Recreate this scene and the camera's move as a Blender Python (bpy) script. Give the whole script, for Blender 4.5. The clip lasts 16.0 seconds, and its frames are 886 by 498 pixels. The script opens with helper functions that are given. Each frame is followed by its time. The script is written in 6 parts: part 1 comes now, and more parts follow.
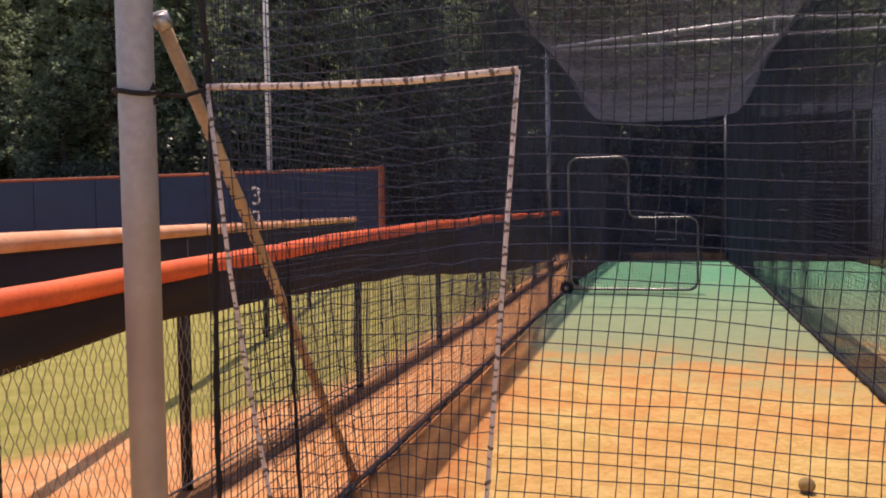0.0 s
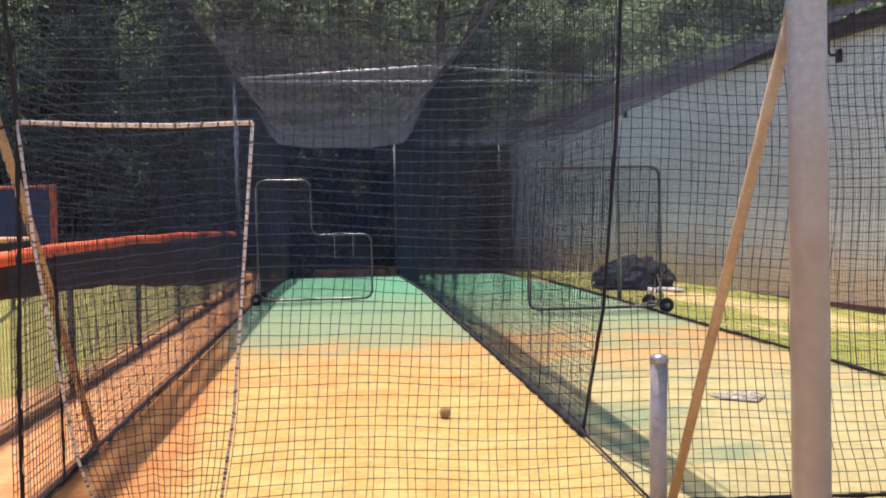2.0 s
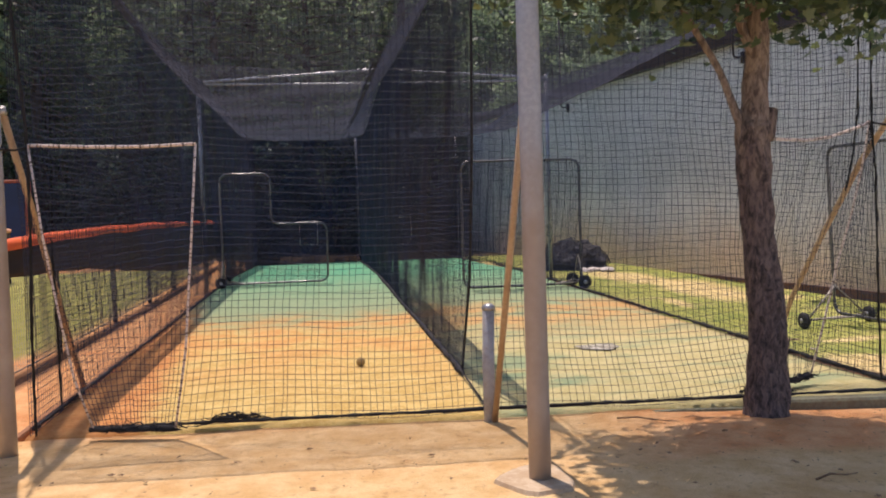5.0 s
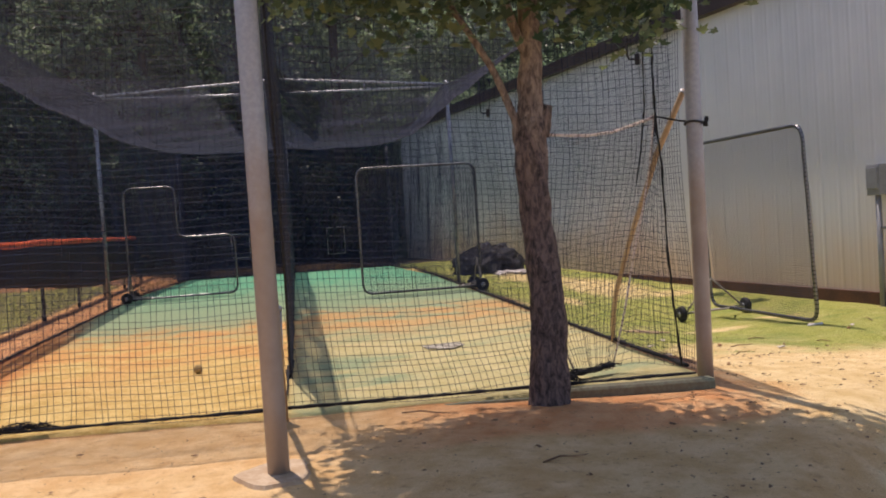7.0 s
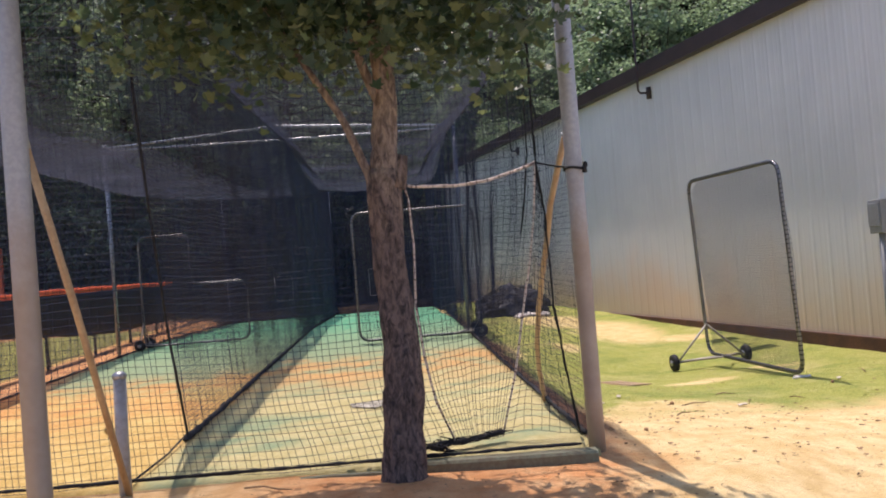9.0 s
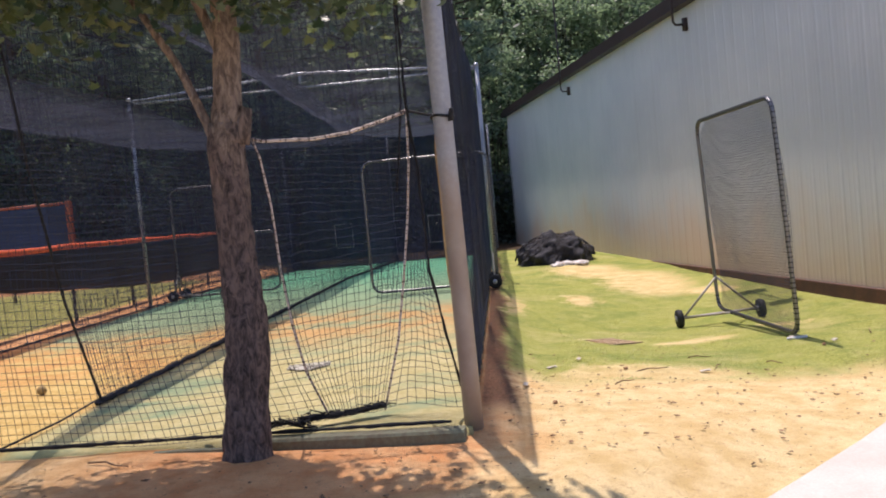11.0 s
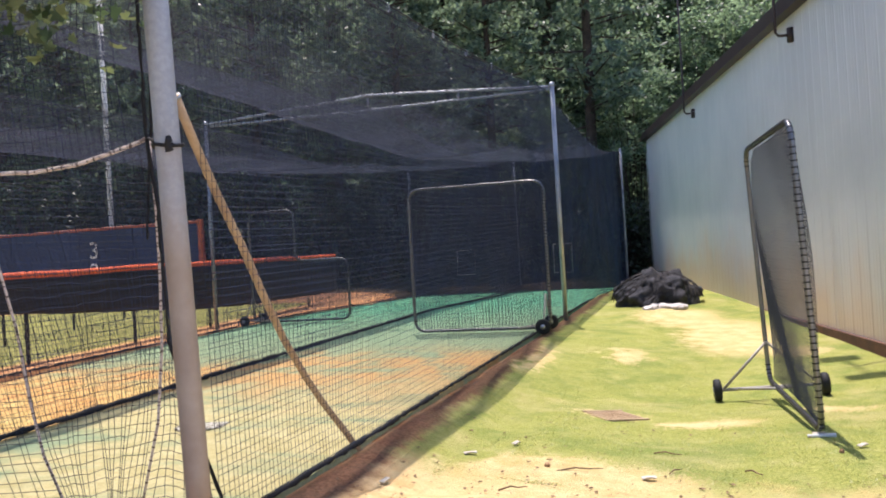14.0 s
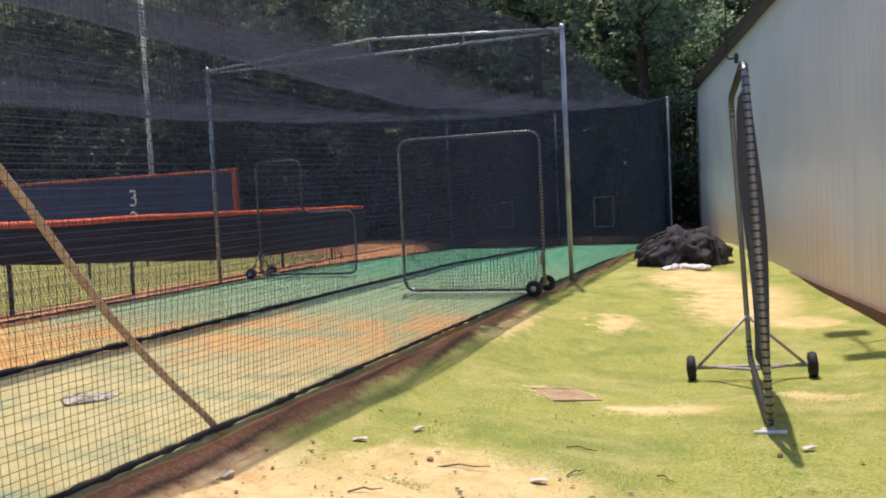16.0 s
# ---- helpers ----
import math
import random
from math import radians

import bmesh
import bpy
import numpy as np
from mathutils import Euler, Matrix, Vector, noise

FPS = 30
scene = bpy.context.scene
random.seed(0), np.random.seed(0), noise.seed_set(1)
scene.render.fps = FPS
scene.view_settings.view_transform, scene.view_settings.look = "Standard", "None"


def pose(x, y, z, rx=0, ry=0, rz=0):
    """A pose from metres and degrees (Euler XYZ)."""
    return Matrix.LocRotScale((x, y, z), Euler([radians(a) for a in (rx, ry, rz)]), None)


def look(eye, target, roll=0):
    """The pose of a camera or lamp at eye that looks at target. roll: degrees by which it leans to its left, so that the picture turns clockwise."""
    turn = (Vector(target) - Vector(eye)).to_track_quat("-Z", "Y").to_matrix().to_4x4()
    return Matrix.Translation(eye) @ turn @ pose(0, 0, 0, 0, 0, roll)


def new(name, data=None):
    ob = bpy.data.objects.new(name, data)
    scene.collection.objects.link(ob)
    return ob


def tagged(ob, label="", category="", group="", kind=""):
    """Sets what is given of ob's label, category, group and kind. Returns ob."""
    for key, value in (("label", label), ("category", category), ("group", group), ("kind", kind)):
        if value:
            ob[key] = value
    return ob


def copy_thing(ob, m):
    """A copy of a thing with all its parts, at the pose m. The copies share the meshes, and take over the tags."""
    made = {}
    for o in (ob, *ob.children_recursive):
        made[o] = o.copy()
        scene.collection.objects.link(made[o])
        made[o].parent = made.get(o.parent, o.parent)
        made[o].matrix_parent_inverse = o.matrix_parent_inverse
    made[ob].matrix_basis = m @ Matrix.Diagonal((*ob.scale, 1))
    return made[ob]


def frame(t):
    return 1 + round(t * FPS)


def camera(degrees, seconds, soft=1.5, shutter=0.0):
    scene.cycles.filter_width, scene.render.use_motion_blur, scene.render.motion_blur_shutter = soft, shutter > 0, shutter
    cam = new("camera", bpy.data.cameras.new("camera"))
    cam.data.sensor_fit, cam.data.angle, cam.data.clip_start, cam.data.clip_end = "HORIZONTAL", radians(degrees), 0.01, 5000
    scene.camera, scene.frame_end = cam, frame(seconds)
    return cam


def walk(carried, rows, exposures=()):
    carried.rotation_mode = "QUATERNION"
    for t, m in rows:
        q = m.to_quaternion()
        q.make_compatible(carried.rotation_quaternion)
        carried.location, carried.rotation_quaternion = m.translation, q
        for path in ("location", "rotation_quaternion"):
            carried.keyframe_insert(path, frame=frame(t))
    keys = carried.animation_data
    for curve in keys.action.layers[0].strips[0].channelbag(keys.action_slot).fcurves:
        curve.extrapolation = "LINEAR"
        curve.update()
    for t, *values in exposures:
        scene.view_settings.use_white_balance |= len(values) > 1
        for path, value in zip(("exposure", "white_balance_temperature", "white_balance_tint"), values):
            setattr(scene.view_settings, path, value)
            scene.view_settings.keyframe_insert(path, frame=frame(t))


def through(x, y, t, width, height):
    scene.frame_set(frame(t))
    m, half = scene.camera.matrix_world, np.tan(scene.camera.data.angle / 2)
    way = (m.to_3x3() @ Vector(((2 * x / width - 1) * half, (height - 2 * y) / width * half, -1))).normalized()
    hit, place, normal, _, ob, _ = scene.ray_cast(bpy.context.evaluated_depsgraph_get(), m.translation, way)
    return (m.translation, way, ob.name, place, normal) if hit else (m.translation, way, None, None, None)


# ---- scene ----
cam = camera(56.1, 16.0, soft=1.9)
PATH = [
    (0, (0.42, 0.677, 1.316), (-0.152, 2.592, 1.229), -1.0),
    (0.5, (0.37, 0.433, 1.321), (0.001, 2.398, 1.343), -0.1),
    (1, (0.382, 0.012, 1.323), (0.19, 2.001, 1.404), -0.6),
    (1.5, (0.434, -0.334, 1.26), (0.376, 1.665, 1.266), -1.3),
    (2, (0.442, -0.612, 1.234), (0.624, 1.379, 1.187), -1.2),
    (2.5, (0.501, -0.814, 1.218), (0.903, 1.13, 0.977), -3.2),
    (3, (0.579, -1.056, 1.24), (0.858, 0.913, 1.026), -3.4),
    (3.5, (0.616, -1.387, 1.246), (0.81, 0.603, 1.226), -2.9),
    (4, (0.682, -1.652, 1.237), (0.993, 0.323, 1.201), -2.0),
    (6.3, (1.389, -2.416, 1.119), (1.525, -0.423, 1.014), -1.8),
    (6.5, (1.558, -2.421, 1.096), (1.73, -0.43, 1.017), -2.7),
    (7, (1.867, -2.339, 1.116), (2.19, -0.366, 1.055), -3.7),
    (7.5, (2.193, -2.323, 1.113), (2.488, -0.345, 1.069), -4.3),
    (8, (2.506, -2.254, 1.101), (2.741, -0.268, 1.128), -3.6),
    (8.5, (2.865, -2.161, 1.138), (3.071, -0.173, 1.185), -3.9),
    (9, (3.25, -2.147, 1.153), (3.385, -0.152, 1.192), -4.6),
    (9.5, (3.576, -2.076, 1.132), (3.799, -0.089, 1.107), -2.1),
    (9.7, (3.695, -2.04, 1.147), (3.929, -0.054, 1.094), -2.9),
    (11.8, (5.155, -1.259, 1.09), (4.868, 0.719, 1.019), -5.0),
    (12, (5.283, -1.118, 1.073), (5.025, 0.865, 1.038), -3.7),
    (12.5, (5.557, -0.872, 1.146), (5.259, 1.106, 1.179), -4.8),
    (13, (5.839, -0.695, 1.199), (5.443, 1.266, 1.223), -4.0),
    (13.5, (6.096, -0.476, 1.183), (5.659, 1.476, 1.215), -1.5),
    (14, (6.388, -0.252, 1.159), (5.846, 1.673, 1.169), -3.4),
    (14.5, (6.62, -0.028, 1.139), (6.013, 1.874, 1.015), -2.6),
    (15, (6.762, 0.28, 1.137), (6.088, 2.152, 0.935), -4.4),
    (15.5, (7.018, 0.542, 1.154), (6.298, 2.405, 1.06), -4.0),
    (16, (7.213, 0.724, 1.181), (6.507, 2.592, 1.078), -2.7),
]
walk(cam, [(t, look(eye, target, roll)) for t, eye, target, roll in PATH],
     exposures=[(0, -0.02, 6930, 33), (0.5, 0.29, 6530, 30), (1, 0.36, 6280, 26), (1.5, 0.47, 6280, 23), (2, 0.45, 6330, 22), (2.5, 0.26, 6380, 21), (3, 0.16, 6430, 23), (4, 0.19, 6280, 23), (6.5, -0.23, 6430, 26), (7, -0.16, 6380, 25), (7.5, 0.07, 6230, 25), (8, 0.19, 6130, 24), (8.5, 0.19, 6080, 23), (9, 0.14, 6080, 24), (9.5, 0.24, 6030, 23), (12, -0.01, 6010, 24), (13, 0.4, 5860, 19), (13.5, 0.48, 5810, 19), (14, 0.46, 5860, 19), (14.5, 0.3, 6010, 19), (15, -0.02, 6210, 22), (15.5, 0.1, 6160, 21), (16, 0.2, 6110, 20)])

# ---- world, sun ----
world = bpy.data.worlds.new("sky_world")
scene.world = world
world.use_nodes = True
wn = world.node_tree.nodes
sky = wn.new("ShaderNodeTexSky")
sky.sky_type, sky.sun_disc = "NISHITA", False
sky.sun_elevation, sky.sun_rotation = radians(73.3), radians(-20)
sky.dust_density = 1.5
world.node_tree.links.new(sky.outputs[0], wn["Background"].inputs[0])
wn["Background"].inputs[1].default_value = 0.17
sun = new("sun", bpy.data.lights.new("sun", "SUN"))
sun.data.energy, sun.data.angle, sun.data.color = 5.0, radians(0.55), (1.0, 0.885, 0.72)
sun.matrix_world = look((-1.03, 2.81, 10), (0, 0, 0))

# ---- materials ----
def nodes_of(name):
    m = bpy.data.materials.new(name)
    m.use_nodes = True
    nt = m.node_tree
    return m, nt, nt.nodes["Principled BSDF"]


def noise_node(nt, scale, detail=4.0, rough=0.55, vec=None, dist=0.0):
    n = nt.nodes.new("ShaderNodeTexNoise")
    n.inputs["Scale"].default_value, n.inputs["Detail"].default_value = scale, detail
    n.inputs["Roughness"].default_value, n.inputs["Distortion"].default_value = rough, dist
    if vec is not None:
        nt.links.new(vec, n.inputs["Vector"])
    return n.outputs["Fac"]


def ramp(nt, fac, a, b):
    n = nt.nodes.new("ShaderNodeMapRange")
    n.interpolation_type = "SMOOTHSTEP"
    n.inputs["From Min"].default_value, n.inputs["From Max"].default_value = a, b
    nt.links.new(fac, n.inputs["Value"])
    return n.outputs["Result"]


def maths(nt, op, a, b=None, clamp=False):
    n = nt.nodes.new("ShaderNodeMath")
    n.operation, n.use_clamp = op, clamp
    for i, v in enumerate((a, b)):
        if v is None:
            continue
        if isinstance(v, (int, float)):
            n.inputs[i].default_value = v
        else:
            nt.links.new(v, n.inputs[i])
    return n.outputs[0]


def mix(nt, fac, a, b, mode="MIX"):
    n = nt.nodes.new("ShaderNodeMix")
    n.data_type, n.blend_type = "RGBA", mode
    for i, v in ((0, fac), (6, a), (7, b)):
        if isinstance(v, (int, float)):
            n.inputs[i].default_value = v
        elif isinstance(v, tuple):
            n.inputs[i].default_value = (*v[:3], 1)
        else:
            nt.links.new(v, n.inputs[i])
    return n.outputs[2]


def position(nt):
    return nt.nodes.new("ShaderNodeNewGeometry").outputs["Position"]


def bump(nt, bsdf, height, strength=0.3, distance=0.01):
    n = nt.nodes.new("ShaderNodeBump")
    n.inputs["Strength"].default_value, n.inputs["Distance"].default_value = strength, distance
    nt.links.new(height, n.inputs["Height"])
    nt.links.new(n.outputs[0], bsdf.inputs["Normal"])


def surface(name, base, dark=None, rough=0.7, metal=0.0, big=1.2, fine=40.0, relief=0.2, distance=0.004, low=0.35, high=0.7, spec=0.4):
    """A weathered surface: two colours mixed by broad and fine variation, with relief."""
    m, nt, b = nodes_of(name)
    dark = dark or tuple(c * 0.62 for c in base)
    pos = position(nt)
    f = maths(nt, "ADD", maths(nt, "MULTIPLY", noise_node(nt, big, 5, 0.6, pos), 0.65), maths(nt, "MULTIPLY", noise_node(nt, fine, 3, 0.6, pos), 0.35))
    nt.links.new(mix(nt, ramp(nt, f, low, high), dark, base), b.inputs["Base Color"])
    b.inputs["Roughness"].default_value, b.inputs["Metallic"].default_value = rough, metal
    b.inputs["Specular IOR Level"].default_value = spec
    bump(nt, b, noise_node(nt, fine, 4, 0.6, pos), relief, distance)
    return m


# blue in this colour stands for sky reflected off black nets
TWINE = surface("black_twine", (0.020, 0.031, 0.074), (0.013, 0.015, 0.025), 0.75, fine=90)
# roof twine lightened: the sun on the slack net is in its colour
ROOF_TWINE = surface("sunlit_roof_twine", (0.044, 0.054, 0.090), (0.028, 0.034, 0.058), 0.8, fine=90)
ROPE_BLACK = surface("black_rope", (0.022, 0.022, 0.025), (0.010, 0.010, 0.011), 0.85, fine=120, relief=0.6)
ROPE_WHITE = surface("white_rope", (0.70, 0.60, 0.54), (0.32, 0.25, 0.22), 0.85, big=14, fine=120, relief=0.6, low=0.3, high=0.5)
ROPE_CORD = surface("grimy_lacing_cord", (0.24, 0.18, 0.155), (0.12, 0.09, 0.08), 0.9, big=20, fine=120)
GALV = surface("galvanised_steel", (0.50, 0.51, 0.53), (0.30, 0.31, 0.33), 0.42, 0.75, big=3, fine=60, relief=0.05)
# pipe colour darkened for the shade on screens behind the nets
SCREEN_PIPE = surface("shaded_screen_pipe", (0.24, 0.24, 0.25), (0.15, 0.15, 0.15), 0.33, 0.85, big=3, fine=60, relief=0.05)
PIPE_PAINT = surface("painted_steel_pipe", (0.40, 0.40, 0.41), (0.26, 0.23, 0.20), 0.55, 0.15, big=1.1, fine=30, relief=0.12, low=0.38, high=0.62)
BRACE = surface("rusty_brace", (0.53, 0.39, 0.24), (0.36, 0.24, 0.14), 0.62, 0.1, big=4, fine=50, relief=0.3)
PINE_BARK = surface("pine_bark", (0.085, 0.065, 0.052), (0.03, 0.024, 0.02), 0.95, big=4, fine=20, relief=0.8, distance=0.03)
RUBBER = surface("rubber", (0.02, 0.02, 0.02), (0.012, 0.012, 0.012), 0.75, fine=70)
CAP = surface("orange_fence_guard", (0.85, 0.16, 0.035), (0.62, 0.10, 0.03), 0.5, big=3, fine=60, relief=0.1)
CAP_PALE = surface("sun_bleached_guard", (0.80, 0.52, 0.33), (0.70, 0.30, 0.14), 0.6, big=3, fine=60)
# darker, duller orange than the fence guard
CAP_DULL = surface("dull_wall_guard", (0.42, 0.115, 0.05), (0.28, 0.075, 0.035), 0.6, big=3, fine=60, relief=0.1)
SCREEN = surface("dark_windscreen", (0.030, 0.024, 0.022), (0.016, 0.013, 0.013), 0.8, big=2, fine=180, relief=0.5, distance=0.003)
BLUE = surface("navy_wall_pad", (0.012, 0.030, 0.095), (0.009, 0.022, 0.07), 0.55, big=1.5, fine=30)
WHITE = surface("white_paint", (0.78, 0.78, 0.76), (0.58, 0.57, 0.54), 0.6, big=5, fine=60)
CONCRETE = surface("concrete", (0.58, 0.545, 0.48), (0.47, 0.43, 0.37), 0.9, big=2.5, fine=80, relief=0.35)
TIMBER = surface("green_timber_edge", (0.20, 0.23, 0.15), (0.13, 0.11, 0.07), 0.85, big=3, fine=45, relief=0.4)
DARK_EDGE = surface("dark_damp_timber", (0.15, 0.085, 0.055), (0.07, 0.042, 0.03), 0.9, big=3, fine=45, relief=0.4)
TRIM = surface("dark_brown_trim", (0.052, 0.036, 0.034), (0.035, 0.024, 0.022), 0.5, 0.2, big=2, fine=40, relief=0.1)
BASE_EDGE = surface("rusty_base_angle", (0.15, 0.065, 0.035), (0.075, 0.038, 0.024), 0.8, big=3, fine=40)
METER = surface("grey_meter_box", (0.30, 0.31, 0.31), (0.22, 0.22, 0.22), 0.5, 0.2, big=5, fine=60, relief=0.1)
WIRE = surface("dull_chain_wire", (0.38, 0.37, 0.35), (0.24, 0.22, 0.20), 0.5, 0.6, big=6, fine=60)
LITTER = surface("dry_leaves", (0.34, 0.21, 0.11), (0.12, 0.07, 0.04), 0.9, big=12, fine=40)
LITTER_PALE = surface("pale_scraps", (0.62, 0.56, 0.46), (0.40, 0.34, 0.26), 0.9, big=10, fine=60)
CLAY_CLOD = surface("dirt_clod", (0.42, 0.26, 0.13), (0.26, 0.14, 0.07), 0.95, big=9, fine=60, relief=0.7)
GRATE = surface("rusted_grate", (0.50, 0.37, 0.23), (0.33, 0.23, 0.13), 0.8, 0.2, big=6, fine=60)
BALL = surface("worn_ball_leather", (0.42, 0.30, 0.12), (0.25, 0.17, 0.07), 0.8, big=20, fine=90)
BAG = surface("white_plastic_sacks", (0.72, 0.68, 0.64), (0.45, 0.40, 0.36), 0.5, big=9, fine=50, relief=0.4)
INK = surface("dark_sign_ink", (0.03, 0.035, 0.06), None, 0.6)


def separate(nt, pos):
    s = nt.nodes.new("ShaderNodeSeparateXYZ")
    nt.links.new(pos, s.inputs[0])
    return s.outputs


def post_material():
    m, nt, b = nodes_of("stained_steel_post")
    pos = position(nt)
    x, y, z = separate(nt, pos)
    n = noise_node(nt, 3.0, 5, 0.6, pos)
    f = noise_node(nt, 40, 3, 0.6, pos)
    grey = mix(nt, ramp(nt, f, 0.35, 0.7), (0.31, 0.325, 0.36), (0.37, 0.385, 0.42))
    tan = mix(nt, ramp(nt, n, 0.35, 0.7), (0.32, 0.235, 0.165), (0.41, 0.325, 0.24))
    h = maths(nt, "ADD", z, maths(nt, "MULTIPLY", maths(nt, "SUBTRACT", n, 0.5), 0.9))
    nt.links.new(mix(nt, maths(nt, "MULTIPLY", ramp(nt, h, 1.75, 1.05), 0.85), grey, tan), b.inputs["Base Color"])
    b.inputs["Roughness"].default_value, b.inputs["Metallic"].default_value = 0.5, 0.15
    bump(nt, b, f, 0.12, 0.003)
    return m


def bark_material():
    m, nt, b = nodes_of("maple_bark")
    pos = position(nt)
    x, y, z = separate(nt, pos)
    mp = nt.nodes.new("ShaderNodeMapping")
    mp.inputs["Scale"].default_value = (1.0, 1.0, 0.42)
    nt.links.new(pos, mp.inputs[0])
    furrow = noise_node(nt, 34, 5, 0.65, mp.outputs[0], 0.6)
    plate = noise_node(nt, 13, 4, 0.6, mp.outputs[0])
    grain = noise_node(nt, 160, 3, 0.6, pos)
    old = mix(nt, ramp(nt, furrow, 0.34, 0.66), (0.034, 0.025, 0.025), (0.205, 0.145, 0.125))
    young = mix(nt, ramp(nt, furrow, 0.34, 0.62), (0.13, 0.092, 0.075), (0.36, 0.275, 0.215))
    # bark goes from dark low down to paler higher up, with a wavering line
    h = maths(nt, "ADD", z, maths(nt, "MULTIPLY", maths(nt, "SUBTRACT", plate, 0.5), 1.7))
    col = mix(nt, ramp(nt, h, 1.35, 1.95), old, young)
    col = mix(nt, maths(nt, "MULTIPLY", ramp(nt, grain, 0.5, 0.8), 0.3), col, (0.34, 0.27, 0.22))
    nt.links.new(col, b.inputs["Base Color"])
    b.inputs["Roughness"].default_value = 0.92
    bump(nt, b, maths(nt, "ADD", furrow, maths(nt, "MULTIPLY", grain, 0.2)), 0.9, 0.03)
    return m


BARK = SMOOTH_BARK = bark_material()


def leaf_material(name, base, other, through=0.35):
    m, nt, b = nodes_of(name)
    r = nt.nodes.new("ShaderNodeNewGeometry").outputs["Random Per Island"]
    col = mix(nt, ramp(nt, r, 0.1, 1.1), base, other)
    nt.links.new(col, b.inputs["Base Color"])
    b.inputs["Roughness"].default_value = 0.42
    tr = nt.nodes.new("ShaderNodeBsdfTranslucent")
    nt.links.new(mix(nt, 0.5, col, (other[0] * 1.3, other[1] * 1.4, other[2])), tr.inputs["Color"])
    ms = nt.nodes.new("ShaderNodeMixShader")
    ms.inputs[0].default_value = through
    nt.links.new(b.outputs[0], ms.inputs[1])
    nt.links.new(tr.outputs[0], ms.inputs[2])
    nt.links.new(ms.outputs[0], nt.nodes["Material Output"].inputs[0])
    return m


MAPLE = leaf_material("maple_leaf", (0.024, 0.060, 0.046), (0.15, 0.185, 0.085), 0.38)
NEEDLES = leaf_material("pine_needles", (0.052, 0.092, 0.084), (0.26, 0.33, 0.23), 0.52)
SCRUB = leaf_material("woodland_scrub", (0.026, 0.042, 0.036), (0.085, 0.110, 0.075), 0.35)
# leaf colours raised and blued to carry sunlight and skylight
BROADLEAF = leaf_material("sunlit_broadleaf", (0.035, 0.075, 0.062), (0.30, 0.39, 0.26), 0.5)
BLADES = leaf_material("lawn_blades", (0.24, 0.29, 0.065), (0.46, 0.44, 0.14), 0.4)


def patch(nt, x, y, cx, cy, rx, ry):
    """One inside an ellipse on the ground, zero outside."""
    dx = maths(nt, "POWER", maths(nt, "ABSOLUTE", maths(nt, "DIVIDE", maths(nt, "SUBTRACT", x, cx), rx)), 2.0)
    dy = maths(nt, "POWER", maths(nt, "ABSOLUTE", maths(nt, "DIVIDE", maths(nt, "SUBTRACT", y, cy), ry)), 2.0)
    return ramp(nt, maths(nt, "ADD", dx, dy), 1.5, 0.25)


BARE = ((7.0, 11.8, 0.7, 1.7), (6.3, 13.8, 0.7, 1.2), (6.6, 6.75, 0.4, 0.2), (5.79, 7.05, 0.28, 0.26), (4.80, 9.0, 0.14, 0.9), (7.7, 10.4, 0.4, 0.4), (5.75, 9.8, 0.25, 0.5), (5.7, 4.75, 0.8, 0.35), (7.6, 7.3, 0.3, 0.12))


